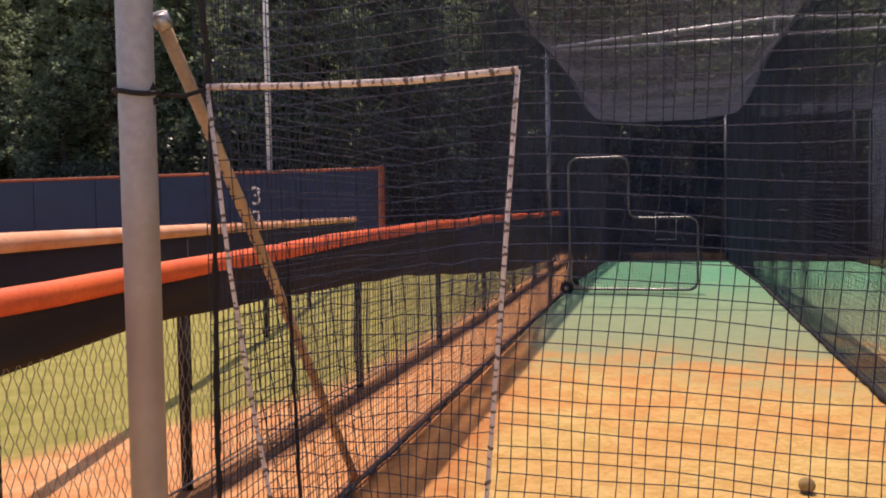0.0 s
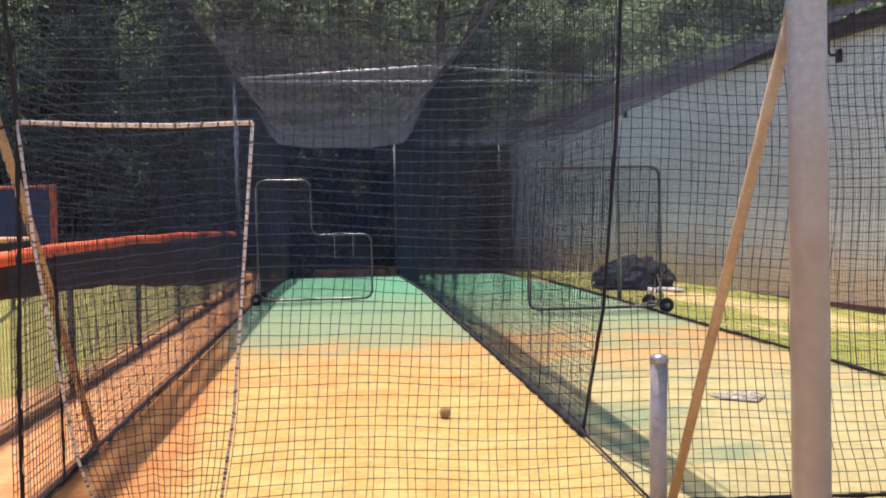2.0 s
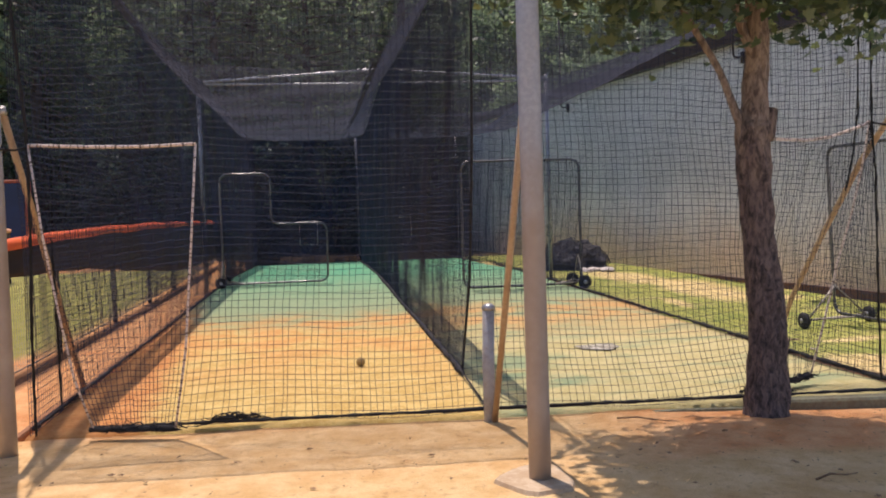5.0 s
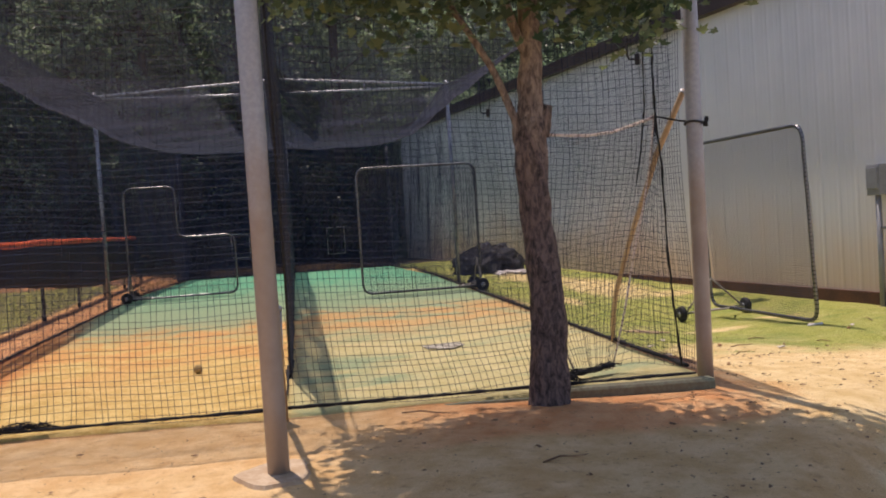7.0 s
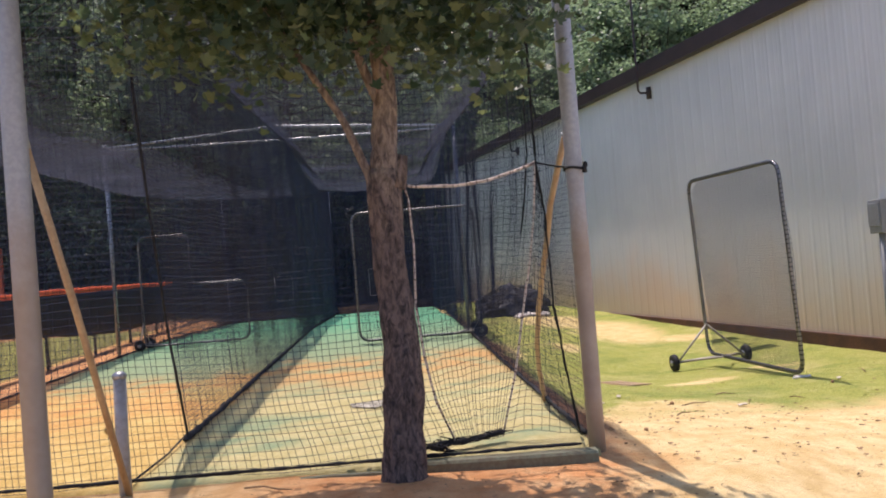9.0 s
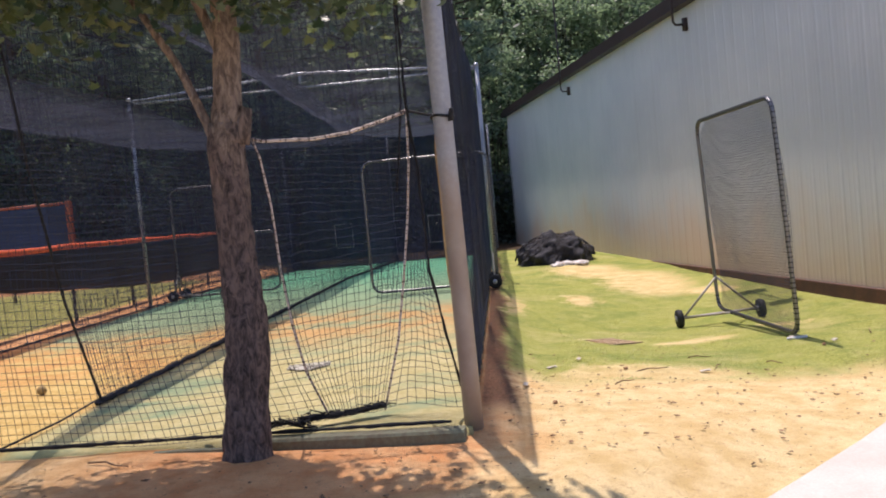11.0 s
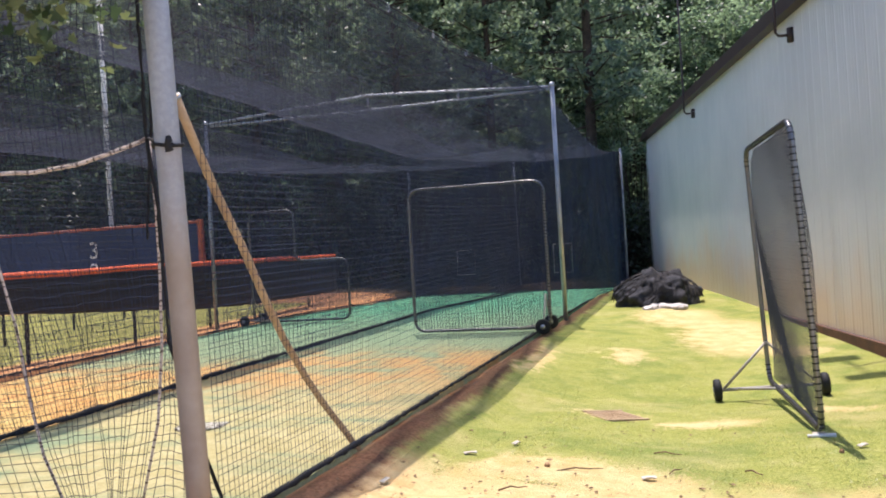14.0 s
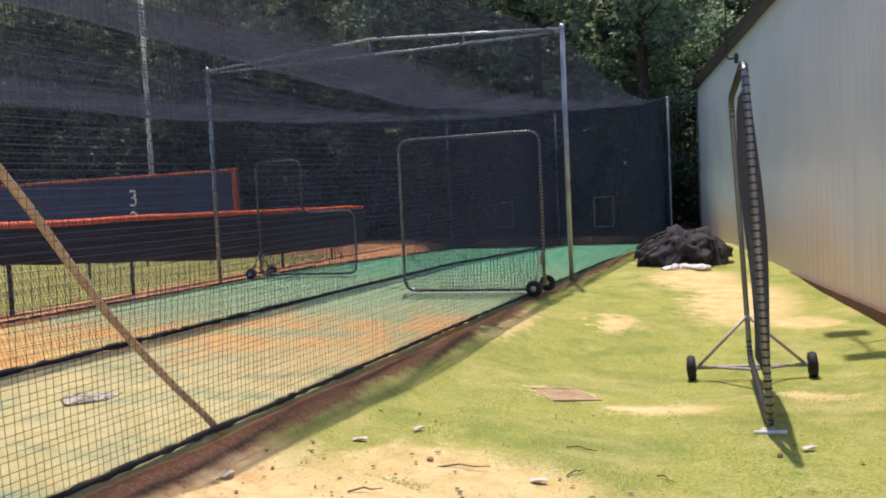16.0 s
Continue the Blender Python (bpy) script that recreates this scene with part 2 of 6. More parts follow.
def ground_material():
    m, nt, b = nodes_of("ground_soil_and_grass")
    pos = position(nt)
    x, y, z = separate(nt, pos)
    big = noise_node(nt, 0.9, 5, 0.62, pos)
    mid = noise_node(nt, 4.5, 5, 0.65, pos)
    fine = noise_node(nt, 45, 4, 0.7, pos)
    grit = noise_node(nt, 160, 3, 0.7, pos)
    wob = maths(nt, "MULTIPLY", maths(nt, "SUBTRACT", big, 0.5), 1.6)
    wob2 = maths(nt, "MULTIPLY", maths(nt, "SUBTRACT", mid, 0.5), 0.9)
    edge = maths(nt, "ADD", wob, wob2)
    # red clay, and the paler sand that drifts over it towards the lawn
    clay = mix(nt, ramp(nt, mid, 0.3, 0.7), (0.66, 0.29, 0.108), (0.80, 0.45, 0.21))
    sand = mix(nt, ramp(nt, mid, 0.3, 0.7), (0.64, 0.455, 0.195), (0.81, 0.64, 0.335))
    pale = ramp(nt, maths(nt, "ADD", maths(nt, "SUBTRACT", maths(nt, "ADD", x, maths(nt, "MULTIPLY", edge, 1.2)), maths(nt, "MULTIPLY", y, 0.25)), 0.0), 3.3, 4.6)
    front = ramp(nt, maths(nt, "ADD", y, maths(nt, "MULTIPLY", edge, 0.25)), 1.95, 1.75)
    front = maths(nt, "MAXIMUM", front, maths(nt, "MULTIPLY", maths(nt, "MULTIPLY", ramp(nt, y, 3.2, 2.7), ramp(nt, x, 2.9, 2.0)), 0.9))
    pale = maths(nt, "MAXIMUM", pale, ramp(nt, maths(nt, "ADD", x, maths(nt, "MULTIPLY", edge, 0.4)), 4.3, 4.9))
    soil = mix(nt, maths(nt, "MAXIMUM", pale, maths(nt, "MULTIPLY", front, 0.72)), clay, sand)
    soil = mix(nt, maths(nt, "MULTIPLY", ramp(nt, fine, 0.60, 0.78), 0.5), soil, (0.24, 0.13, 0.06))
    soil = mix(nt, maths(nt, "MULTIPLY", ramp(nt, noise_node(nt, 16, 5, 0.7, pos), 0.54, 0.70), 0.5), soil, (0.38, 0.20, 0.09))
    soil = mix(nt, maths(nt, "MULTIPLY", ramp(nt, noise_node(nt, 95, 3, 0.7, pos), 0.50, 0.66), 0.32), soil, (0.44, 0.27, 0.14))
    # lawn
    grass = mix(nt, ramp(nt, fine, 0.3, 0.7), (0.235, 0.265, 0.055), (0.41, 0.405, 0.105))
    grass = mix(nt, maths(nt, "MULTIPLY", ramp(nt, mid, 0.44, 0.72), 0.5), grass, (0.48, 0.43, 0.17))
    grass = mix(nt, maths(nt, "MULTIPLY", ramp(nt, noise_node(nt, 1.6, 5, 0.65, pos), 0.45, 0.64), 0.85), grass, mix(nt, fine, (0.15, 0.215, 0.042), (0.28, 0.315, 0.078)))
    grass = mix(nt, maths(nt, "MULTIPLY", ramp(nt, noise_node(nt, 0.75, 5, 0.65, pos, 0.4), 0.52, 0.68), 0.6), grass, mix(nt, fine, (0.42, 0.37, 0.14), (0.58, 0.49, 0.22)))
    lawn = maths(nt, "MULTIPLY", ramp(nt, maths(nt, "ADD", maths(nt, "SUBTRACT", y, 4.5), edge), -0.35, 0.45), ramp(nt, maths(nt, "ADD", x, maths(nt, "MULTIPLY", wob2, 0.25)), 4.50, 4.68))
    for p in BARE:
        wx = maths(nt, "ADD", maths(nt, "ADD", x, maths(nt, "MULTIPLY", wob2, 1.1)), maths(nt, "MULTIPLY", maths(nt, "SUBTRACT", fine, 0.5), 0.5))
        wy = maths(nt, "ADD", maths(nt, "ADD", y, maths(nt, "MULTIPLY", wob, 0.5)), maths(nt, "MULTIPLY", maths(nt, "SUBTRACT", fine, 0.5), 0.9))
        lawn = maths(nt, "MULTIPLY", lawn, maths(nt, "SUBTRACT", 1.0, maths(nt, "MULTIPLY", patch(nt, wx, wy, *p), 0.8)), True)
    lawn = maths(nt, "MULTIPLY", lawn, maths(nt, "SUBTRACT", 1.0, maths(nt, "MULTIPLY", ramp(nt, mid, 0.66, 0.82), 0.6)), True)
    col = mix(nt, lawn, soil, grass)
    # ball field beyond the fence
    field = mix(nt, ramp(nt, mid, 0.3, 0.7), (0.24, 0.25, 0.060), (0.38, 0.35, 0.11))
    beyond = ramp(nt, maths(nt, "ADD", maths(nt, "ADD", maths(nt, "ADD", x, maths(nt, "MULTIPLY", y, 0.045)), maths(nt, "MULTIPLY", wob2, 0.3)), maths(nt, "MULTIPLY", ramp(nt, y, 7.0, 3.0), 1.5)), -1.70, -2.1)
    warning = ramp(nt, maths(nt, "ADD", y, wob2), 19.2, 19.8)
    field = mix(nt, warning, field, (0.46, 0.22, 0.10))
    col = mix(nt, beyond, col, field)
    # debris and the fence's shade along its foot, painted as one dark strip
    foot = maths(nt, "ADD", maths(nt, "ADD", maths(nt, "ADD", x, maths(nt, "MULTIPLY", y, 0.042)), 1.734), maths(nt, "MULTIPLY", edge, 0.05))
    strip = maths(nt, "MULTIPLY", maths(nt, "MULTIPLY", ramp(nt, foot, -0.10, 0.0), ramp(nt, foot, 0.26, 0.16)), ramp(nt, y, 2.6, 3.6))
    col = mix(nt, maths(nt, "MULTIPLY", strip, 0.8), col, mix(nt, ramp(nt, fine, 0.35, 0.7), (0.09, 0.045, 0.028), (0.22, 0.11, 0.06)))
    # leaf mould under the woods
    woods = ramp(nt, maths(nt, "ADD", y, wob), 23.5, 24.3)
    col = mix(nt, woods, col, mix(nt, ramp(nt, mid, 0.3, 0.7), (0.035, 0.024, 0.014), (0.09, 0.06, 0.032)))
    # damp bank at the foot of the turf edge, widened over the net's shadow
    off = maths(nt, "SUBTRACT", maths(nt, "SUBTRACT", x, 4.38), maths(nt, "MULTIPLY", y, 0.012))
    bank = maths(nt, "MULTIPLY", maths(nt, "MULTIPLY", ramp(nt, off, 0.0, 0.05), ramp(nt, maths(nt, "SUBTRACT", maths(nt, "ADD", off, maths(nt, "MULTIPLY", edge, 0.22)), maths(nt, "MULTIPLY", ramp(nt, y, 4.4, 3.2), 0.05)), 0.27, 0.14)), maths(nt, "MULTIPLY", ramp(nt, y, 2.9, 3.5), ramp(nt, y, 21.0, 19.0)))
    col = mix(nt, maths(nt, "MULTIPLY", bank, 0.9), col, mix(nt, ramp(nt, fine, 0.35, 0.7), (0.085, 0.042, 0.028), (0.27, 0.13, 0.075)))
    nt.links.new(col, b.inputs["Base Color"])
    b.inputs["Roughness"].default_value = 0.95
    b.inputs["Specular IOR Level"].default_value = 0.15
    bump(nt, b, maths(nt, "ADD", maths(nt, "ADD", fine, maths(nt, "MULTIPLY", grit, 0.5)), mid), 0.8, 0.025)
    return m


def turf_material():
    m, nt, b = nodes_of("worn_artificial_turf")
    pos = position(nt)
    x, y, z = separate(nt, pos)
    big = noise_node(nt, 0.8, 5, 0.6, pos)
    mid = noise_node(nt, 4.5, 6, 0.65, pos)
    fine = noise_node(nt, 26, 5, 0.7, pos)
    fibre = noise_node(nt, 150, 3, 0.75, pos)
    blot = noise_node(nt, 1.5, 6, 0.62, pos, 0.5)
    wob = maths(nt, "MULTIPLY", maths(nt, "SUBTRACT", big, 0.5), 2.6)
    wob2 = maths(nt, "MULTIPLY", maths(nt, "SUBTRACT", mid, 0.5), 1.6)
    wob3 = maths(nt, "MULTIPLY", maths(nt, "SUBTRACT", fine, 0.5), 1.0)
    wy = maths(nt, "ADD", maths(nt, "ADD", maths(nt, "ADD", y, wob), wob2), wob3)
    green = mix(nt, ramp(nt, wy, 9.0, 18.0), (0.25, 0.34, 0.19), (0.055, 0.33, 0.19))
    green = mix(nt, maths(nt, "MULTIPLY", ramp(nt, mid, 0.35, 0.7), 0.45), green, (0.36, 0.39, 0.22))
    green = mix(nt, maths(nt, "MULTIPLY", ramp(nt, fine, 0.5, 0.75), 0.35), green, (0.13, 0.27, 0.15))
    left = ramp(nt, x, 1.78, 1.62)
    right = maths(nt, "SUBTRACT", 1.0, left)
    # sand tracked over the batter's end of each lane, and clay scuffed further in
    sand_l = maths(nt, "MULTIPLY", left, ramp(nt, wy, 9.0, 6.2))
    clay_l = maths(nt, "MULTIPLY", maths(nt, "MULTIPLY", left, ramp(nt, blot, 0.36, 0.60)), maths(nt, "MULTIPLY", ramp(nt, wy, 3.2, 6.6), ramp(nt, wy, 9.6, 7.4)))
    mp = nt.nodes.new("ShaderNodeMapping")
    mp.inputs["Scale"].default_value = (0.7, 1.5, 1.0)
    nt.links.new(pos, mp.inputs[0])
    drift = ramp(nt, noise_node(nt, 1.1, 6, 0.65, mp.outputs[0], 0.4), 0.30, 0.54)
    sand_r = maths(nt, "MULTIPLY", right, maths(nt, "MULTIPLY", ramp(nt, wy, 8.4, 5.6), drift))
    clay_r = maths(nt, "MULTIPLY", maths(nt, "MULTIPLY", right, ramp(nt, blot, 0.34, 0.58)), maths(nt, "MULTIPLY", ramp(nt, wy, 5.4, 7.4), ramp(nt, wy, 10.2, 8.0)))
    grains = ramp(nt, maths(nt, "ADD", maths(nt, "MULTIPLY", mid, 0.5), maths(nt, "MULTIPLY", fine, 0.5)), 0.40, 0.60)
    col = mix(nt, maths(nt, "MULTIPLY", sand_l, 0.93), green, mix(nt, grains, (0.585, 0.375, 0.105), (0.76, 0.55, 0.20)))
    col = mix(nt, maths(nt, "MULTIPLY", sand_r, 0.80), col, mix(nt, grains, (0.55, 0.44, 0.18), (0.68, 0.57, 0.28)))
    col = mix(nt, maths(nt, "MULTIPLY", maths(nt, "ADD", maths(nt, "MULTIPLY", clay_r, 0.75), maths(nt, "MULTIPLY", clay_l, 0.85)), 1.0, True), col, mix(nt, grains, (0.60, 0.27, 0.075), (0.68, 0.38, 0.13)))
    # clay tint, shaped to the side net's shadow along the left edge
    edge = maths(nt, "ADD", maths(nt, "ADD", maths(nt, "ADD", x, maths(nt, "MULTIPLY", wob, 0.10)), maths(nt, "MULTIPLY", y, 0.11)), maths(nt, "MULTIPLY", wob2, 0.2))
    rust = maths(nt, "MULTIPLY", left, ramp(nt, edge, 0.04, -0.24))
    col = mix(nt, maths(nt, "MULTIPLY", maths(nt, "MULTIPLY", rust, ramp(nt, wy, 12.0, 7.5)), 0.9), col, mix(nt, grains, (0.52, 0.195, 0.06), (0.64, 0.29, 0.10)))
    col = mix(nt, maths(nt, "MULTIPLY", ramp(nt, fibre, 0.48, 0.72), 0.32), col, (0.15, 0.15, 0.075))
    col = mix(nt, maths(nt, "MULTIPLY", ramp(nt, noise_node(nt, 70, 2, 0.6, pos), 0.70, 0.78), 0.6), col, (0.16, 0.10, 0.05))
    nt.links.new(col, b.inputs["Base Color"])
    b.inputs["Roughness"].default_value = 0.9
    b.inputs["Specular IOR Level"].default_value = 0.2
    bump(nt, b, maths(nt, "ADD", maths(nt, "ADD", fibre, mid), fine), 0.7, 0.014)
    return m


def siding_material():
    m, nt, b = nodes_of("ribbed_metal_siding")
    pos = position(nt)
    x, y, z = separate(nt, pos)
    big = noise_node(nt, 0.7, 5, 0.6, pos)
    mp = nt.nodes.new("ShaderNodeMapping")
    mp.inputs["Scale"].default_value = (7, 7, 0.5)
    nt.links.new(pos, mp.inputs[0])
    streak = noise_node(nt, 1.0, 5, 0.6, mp.outputs[0])
    col = mix(nt, ramp(nt, big, 0.3, 0.7), (0.63, 0.63, 0.615), (0.71, 0.70, 0.675))
    col = mix(nt, maths(nt, "MULTIPLY", ramp(nt, streak, 0.5, 0.8), 0.35), col, (0.52, 0.50, 0.46))
    h = maths(nt, "SUBTRACT", z, maths(nt, "MULTIPLY", maths(nt, "SUBTRACT", noise_node(nt, 0.35, 4, 0.6, pos), 0.46), 3.2))
    splash = maths(nt, "MULTIPLY", ramp(nt, h, 1.25, -0.15), ramp(nt, streak, -0.1, 0.5))
    col = mix(nt, maths(nt, "MULTIPLY", splash, 0.5), col, (0.58, 0.32, 0.12))
    nt.links.new(col, b.inputs["Base Color"])
    b.inputs["Roughness"].default_value, b.inputs["Metallic"].default_value = 0.5, 0.15
    bump(nt, b, streak, 0.06, 0.004)
    return m


POST = post_material()
GROUND, TURF, SIDING = ground_material(), turf_material(), siding_material()

# ---- mesh helpers ----
def thing(name, label, category, loc=(0, 0, 0), group="", kind=""):
    ob = new(name)
    ob.matrix_world = Matrix.Translation(loc)
    return tagged(ob, label, category, group, kind)


def part(name, bm, material, parent=None, label="", smooth=True):
    me = bpy.data.meshes.new(name)
    if isinstance(bm, tuple):
        me.from_pydata(bm[0], [], bm[1])
    else:
        bm.to_mesh(me)
        bm.free()
    me.materials.append(material)
    if smooth:
        me.shade_smooth()
    me.update()
    ob = new(name, me)
    if parent is not None:
        ob.parent = parent
    if label:
        ob["label"] = label
    return ob


def join(*geos):
    vs, fs = [], []
    for v, f in geos:
        o = len(vs)
        vs.extend(v)
        fs.extend([tuple(i + o for i in q) for q in f])
    return vs, fs


def tube(points, radius, n=8, close=False, cap=True):
    """A pipe along a line of points. radius: one number, or one a point."""
    pts = [Vector(p) for p in points]
    k = len(pts)
    rad = radius if isinstance(radius, (list, tuple)) else [radius] * k
    vs, fs = [], []
    side = None
    for i, p in enumerate(pts):
        a = pts[(i - 1) % k] if (close or i > 0) else p
        c = pts[(i + 1) % k] if (close or i < k - 1) else p
        d = (c - a).normalized()
        if side is None:
            ref = Vector((0, 0, 1)) if abs(d.z) < 0.9 else Vector((1, 0, 0))
            side = d.cross(ref).normalized()
        side = (side - d * side.dot(d)).normalized()
        up = d.cross(side)
        for j in range(n):
            w = 2 * math.pi * j / n
            vs.append(tuple(p + (side * math.cos(w) + up * math.sin(w)) * rad[i]))
    for i in range(k if close else k - 1):
        for j in range(n):
            a, b2 = i * n + j, i * n + (j + 1) % n
            c, d2 = ((i + 1) % k) * n + (j + 1) % n, ((i + 1) % k) * n + j
            fs.append((a, b2, c, d2))
    if cap and not close:
        fs.append(tuple(range(n - 1, -1, -1)))
        fs.append(tuple(range((k - 1) * n, k * n)))
    return vs, fs


def box(x0, y0, z0, x1, y1, z1, edge=0.0):
    bm = bmesh.new()
    bmesh.ops.create_cube(bm, size=1)
    for v in bm.verts:
        v.co = Vector(((x0 + x1) / 2 + v.co.x * (x1 - x0), (y0 + y1) / 2 + v.co.y * (y1 - y0), (z0 + z1) / 2 + v.co.z * (z1 - z0)))
    if edge:
        bmesh.ops.bevel(bm, geom=bm.edges[:], offset=edge, segments=2, affect="EDGES", profile=0.6)
    return bm


def strands(lines, radius):
    """Thin three-sided strands along many lines of equal length, as one mesh."""
    P = np.asarray(lines, float)
    n, k, _ = P.shape
    d = np.gradient(P, axis=1)
    d /= np.linalg.norm(d, axis=2, keepdims=True) + 1e-9
    ref = np.where(np.abs(d[..., 2:3]) < 0.7, np.array([0, 0, 1.0]), np.array([0.6, 0.8, 0]))
    s = np.cross(d, ref)
    s /= np.linalg.norm(s, axis=2, keepdims=True) + 1e-9
    u = np.cross(d, s)
    ring = np.stack([P + radius * (math.cos(w) * s + math.sin(w) * u) for w in (0.5, 2.6, 4.7)], axis=2)
    vs = ring.reshape(-1, 3)
    base = (np.arange(n)[:, None, None] * k + np.arange(k - 1)[None, :, None]) * 3
    j = np.arange(3)[None, None, :]
    a, b2 = base + j, base + (j + 1) % 3
    fs = np.stack([a, b2, b2 + 3, a + 3], axis=3).reshape(-1, 4)
    return vs.tolist(), fs.tolist()


def net_lines(surf, nu, nv, ku, kv, skip=None):
    """Lines of a net over surf(u, v), arrays in and out: nu lines along v and nv lines along u."""
    rng = np.random.default_rng(nu * 31 + nv)

    def wander(n, k):
        t = np.linspace(0, 1, k)[None, :]
        w = rng.normal(0, 0.10, (n, 1)) + 0.13 * np.sin(t * rng.uniform(8, 30, (n, 1)) + rng.uniform(0, 6.3, (n, 1)))
        w[0] = w[-1] = 0
        return w / n
    u = np.linspace(0, 1, nu)[:, None] * np.ones(kv)[None, :] + wander(nu, kv)
    v = np.ones(nu)[:, None] * np.linspace(0, 1, kv)[None, :]
    A = surf(u, v)
    v2 = np.linspace(0, 1, nv)[:, None] * np.ones(ku)[None, :] + wander(nv, ku)
    u2 = np.ones(nv)[:, None] * np.linspace(0, 1, ku)[None, :]
    B = surf(u2, v2)
    return A, B


MESH = 0.041


def netting(name, surf, width, height, parent, radius=0.0021, mesh=MESH, label="", ku=0, kv=0):
    nu, nv = max(3, round(width / mesh)), max(3, round(height / mesh))
    ku, kv = ku or max(6, round(width / 0.35)), kv or max(6, round(height / 0.3))
    A, B = net_lines(surf, nu, nv, ku, kv)
    ob = part(name, join(strands(A, radius), strands(B, radius)), TWINE, parent, label, smooth=False)
    ob["kind"] = "stuff"
    return ob


def bundle(points, radius, seed, step=0.07, n=7):
    """A lumpy roll of gathered net along a line."""
    rng = random.Random(seed)
    pts, rad = [], []
    for a, b2 in zip(points[:-1], points[1:]):
        a, b2 = Vector(a), Vector(b2)
        k = max(1, int((b2 - a).length / step))
        for i in range(k):
            pts.append(a.lerp(b2, i / k) + Vector((rng.uniform(-1, 1), rng.uniform(-1, 1), rng.uniform(-0.2, 0.8))) * radius * 0.35)
            rad.append(radius * rng.uniform(0.65, 1.3))
    pts.append(Vector(points[-1]))
    rad.append(radius * 0.6)
    return tube(pts, rad, n)


def tangle(points, radius, seed):
    """A clump of loose net: several thin strands that wander about a line."""
    rng = random.Random(seed)
    out = []
    for i in range(20):
        pts = []
        for a, b2 in zip(points[:-1], points[1:]):
            for f in (0.0, 0.2, 0.4, 0.6, 0.8):
                p = Vector(a).lerp(Vector(b2), f)
                pts.append(p + Vector((rng.gauss(0, 0.018), rng.gauss(0, 0.024), abs(rng.gauss(0, 0.020)) - 0.012)))
        pts.append(Vector(points[-1]) + Vector((rng.gauss(0, 0.03), rng.gauss(0, 0.02), 0)))
        k = rng.randint(0, 2)
        out.append(tube(pts[k:len(pts) - rng.randint(0, 2)], radius * rng.uniform(0.14, 0.30), 5))
    return join(*out)


def smooth01(a):
    a = np.clip(a, 0, 1)
    return a * a * (3 - 2 * a)


def lane_z(y):
    """The lanes fall gently towards the backstop."""
    return -0.022 * np.maximum(0, np.asarray(y, float) - 16)


def ground_z(x, y):
    """The lie of the land outside the lanes."""
    x, y = np.asarray(x, float), np.asarray(y, float)
    z = -0.012 - 0.055 * smooth01((x - 2.4) / 1.4) - 0.18 * smooth01((x - 4.75) / 2.3) * (1 - 0.85 * smooth01((y - 7.5) / 13)) - 0.06 * smooth01((1.5 - y) / 4)
    z = z - 0.05 * smooth01((x - 4.6) / 0.6) * smooth01((y - 3.5) / 1.0) * smooth01((12.5 - y) / 4)
    z = z + 0.12 * smooth01((-1.6 - x) / 2) * smooth01((y - 8) / 12)
    off = (x - 4.46 - 0.012 * (y - 3)) / 0.24
    z = z + 0.062 * np.exp(-off * off) * smooth01((y - 2.5) / 0.5) * smooth01((21 - y) / 2)
    walk_d = ((x - 5.3) * 0.69 - (y - 1.55) * 0.72)
    wk_w = smooth01((walk_d + 0.6) / 0.6) * smooth01((6.5 - y) / 1.5)
    z = z * (1 - wk_w) - 0.226 * wk_w
    # shallow dip round the drain, and the rise towards the sand
    z = z - 0.15 * np.exp(-((x - 5.75) / 0.9) ** 2 - ((y - 7.3) / 1.5) ** 2) - 0.06 * np.exp(-((x - 7.0) / 1.0) ** 2 - ((y - 8.2) / 1.0) ** 2)
    z = z + 0.07 * np.exp(-((x - 7.4) / 0.9) ** 2 - ((y - 5.5) / 0.8) ** 2)
    z = z - 0.07 * np.exp(-((x - 4.95) / 0.3) ** 2) * smooth01((y - 3.6) / 0.5) * smooth01((8.5 - y) / 2.5)
    z = z + 0.07 * smooth01((x - 5.0) / 0.8) * smooth01((y - 11.5) / 3) * smooth01((24 - y) / 3)
    z = z + 0.05 * smooth01((x - 7.6) / 0.9) * smooth01((y - 4.6) / 1.6) * smooth01((14 - y) / 3)
    z = z + 0.055 * np.exp(-((x - 3.7) / 0.9) ** 2 - ((y - 2.35) / 0.35) ** 2)
    bank = 1.5 * smooth01((y - 30.5) / 14)
    inside = smooth01((x + 1.10 + 0.042 * (y - 2.95)) / 0.1 + 1) * smooth01((4.41 + 0.012 * (y - 3) - x) / 0.1) * smooth01((y - 2.95) / 0.15) * smooth01((26.5 - y) / 0.3)
    return z + bank + inside * (np.minimum(lane_z(y), -z - 0.012 + lane_z(y)) - 0.08)


def gz(x, y):
    return float(ground_z(x, y)) + 0.012 * noise.noise(Vector((x * 1.7, y * 1.7, 0)))


# ---- ground ----
def spread(lo, hi, a, b2, step):
    near = np.arange(a, b2 + 1e-6, step)
    left = a - np.geomspace(step * 2, a - lo, 14)[::-1]
    right = b2 + np.geomspace(step * 2, hi - b2, 14)
    return np.concatenate([left, near, right])


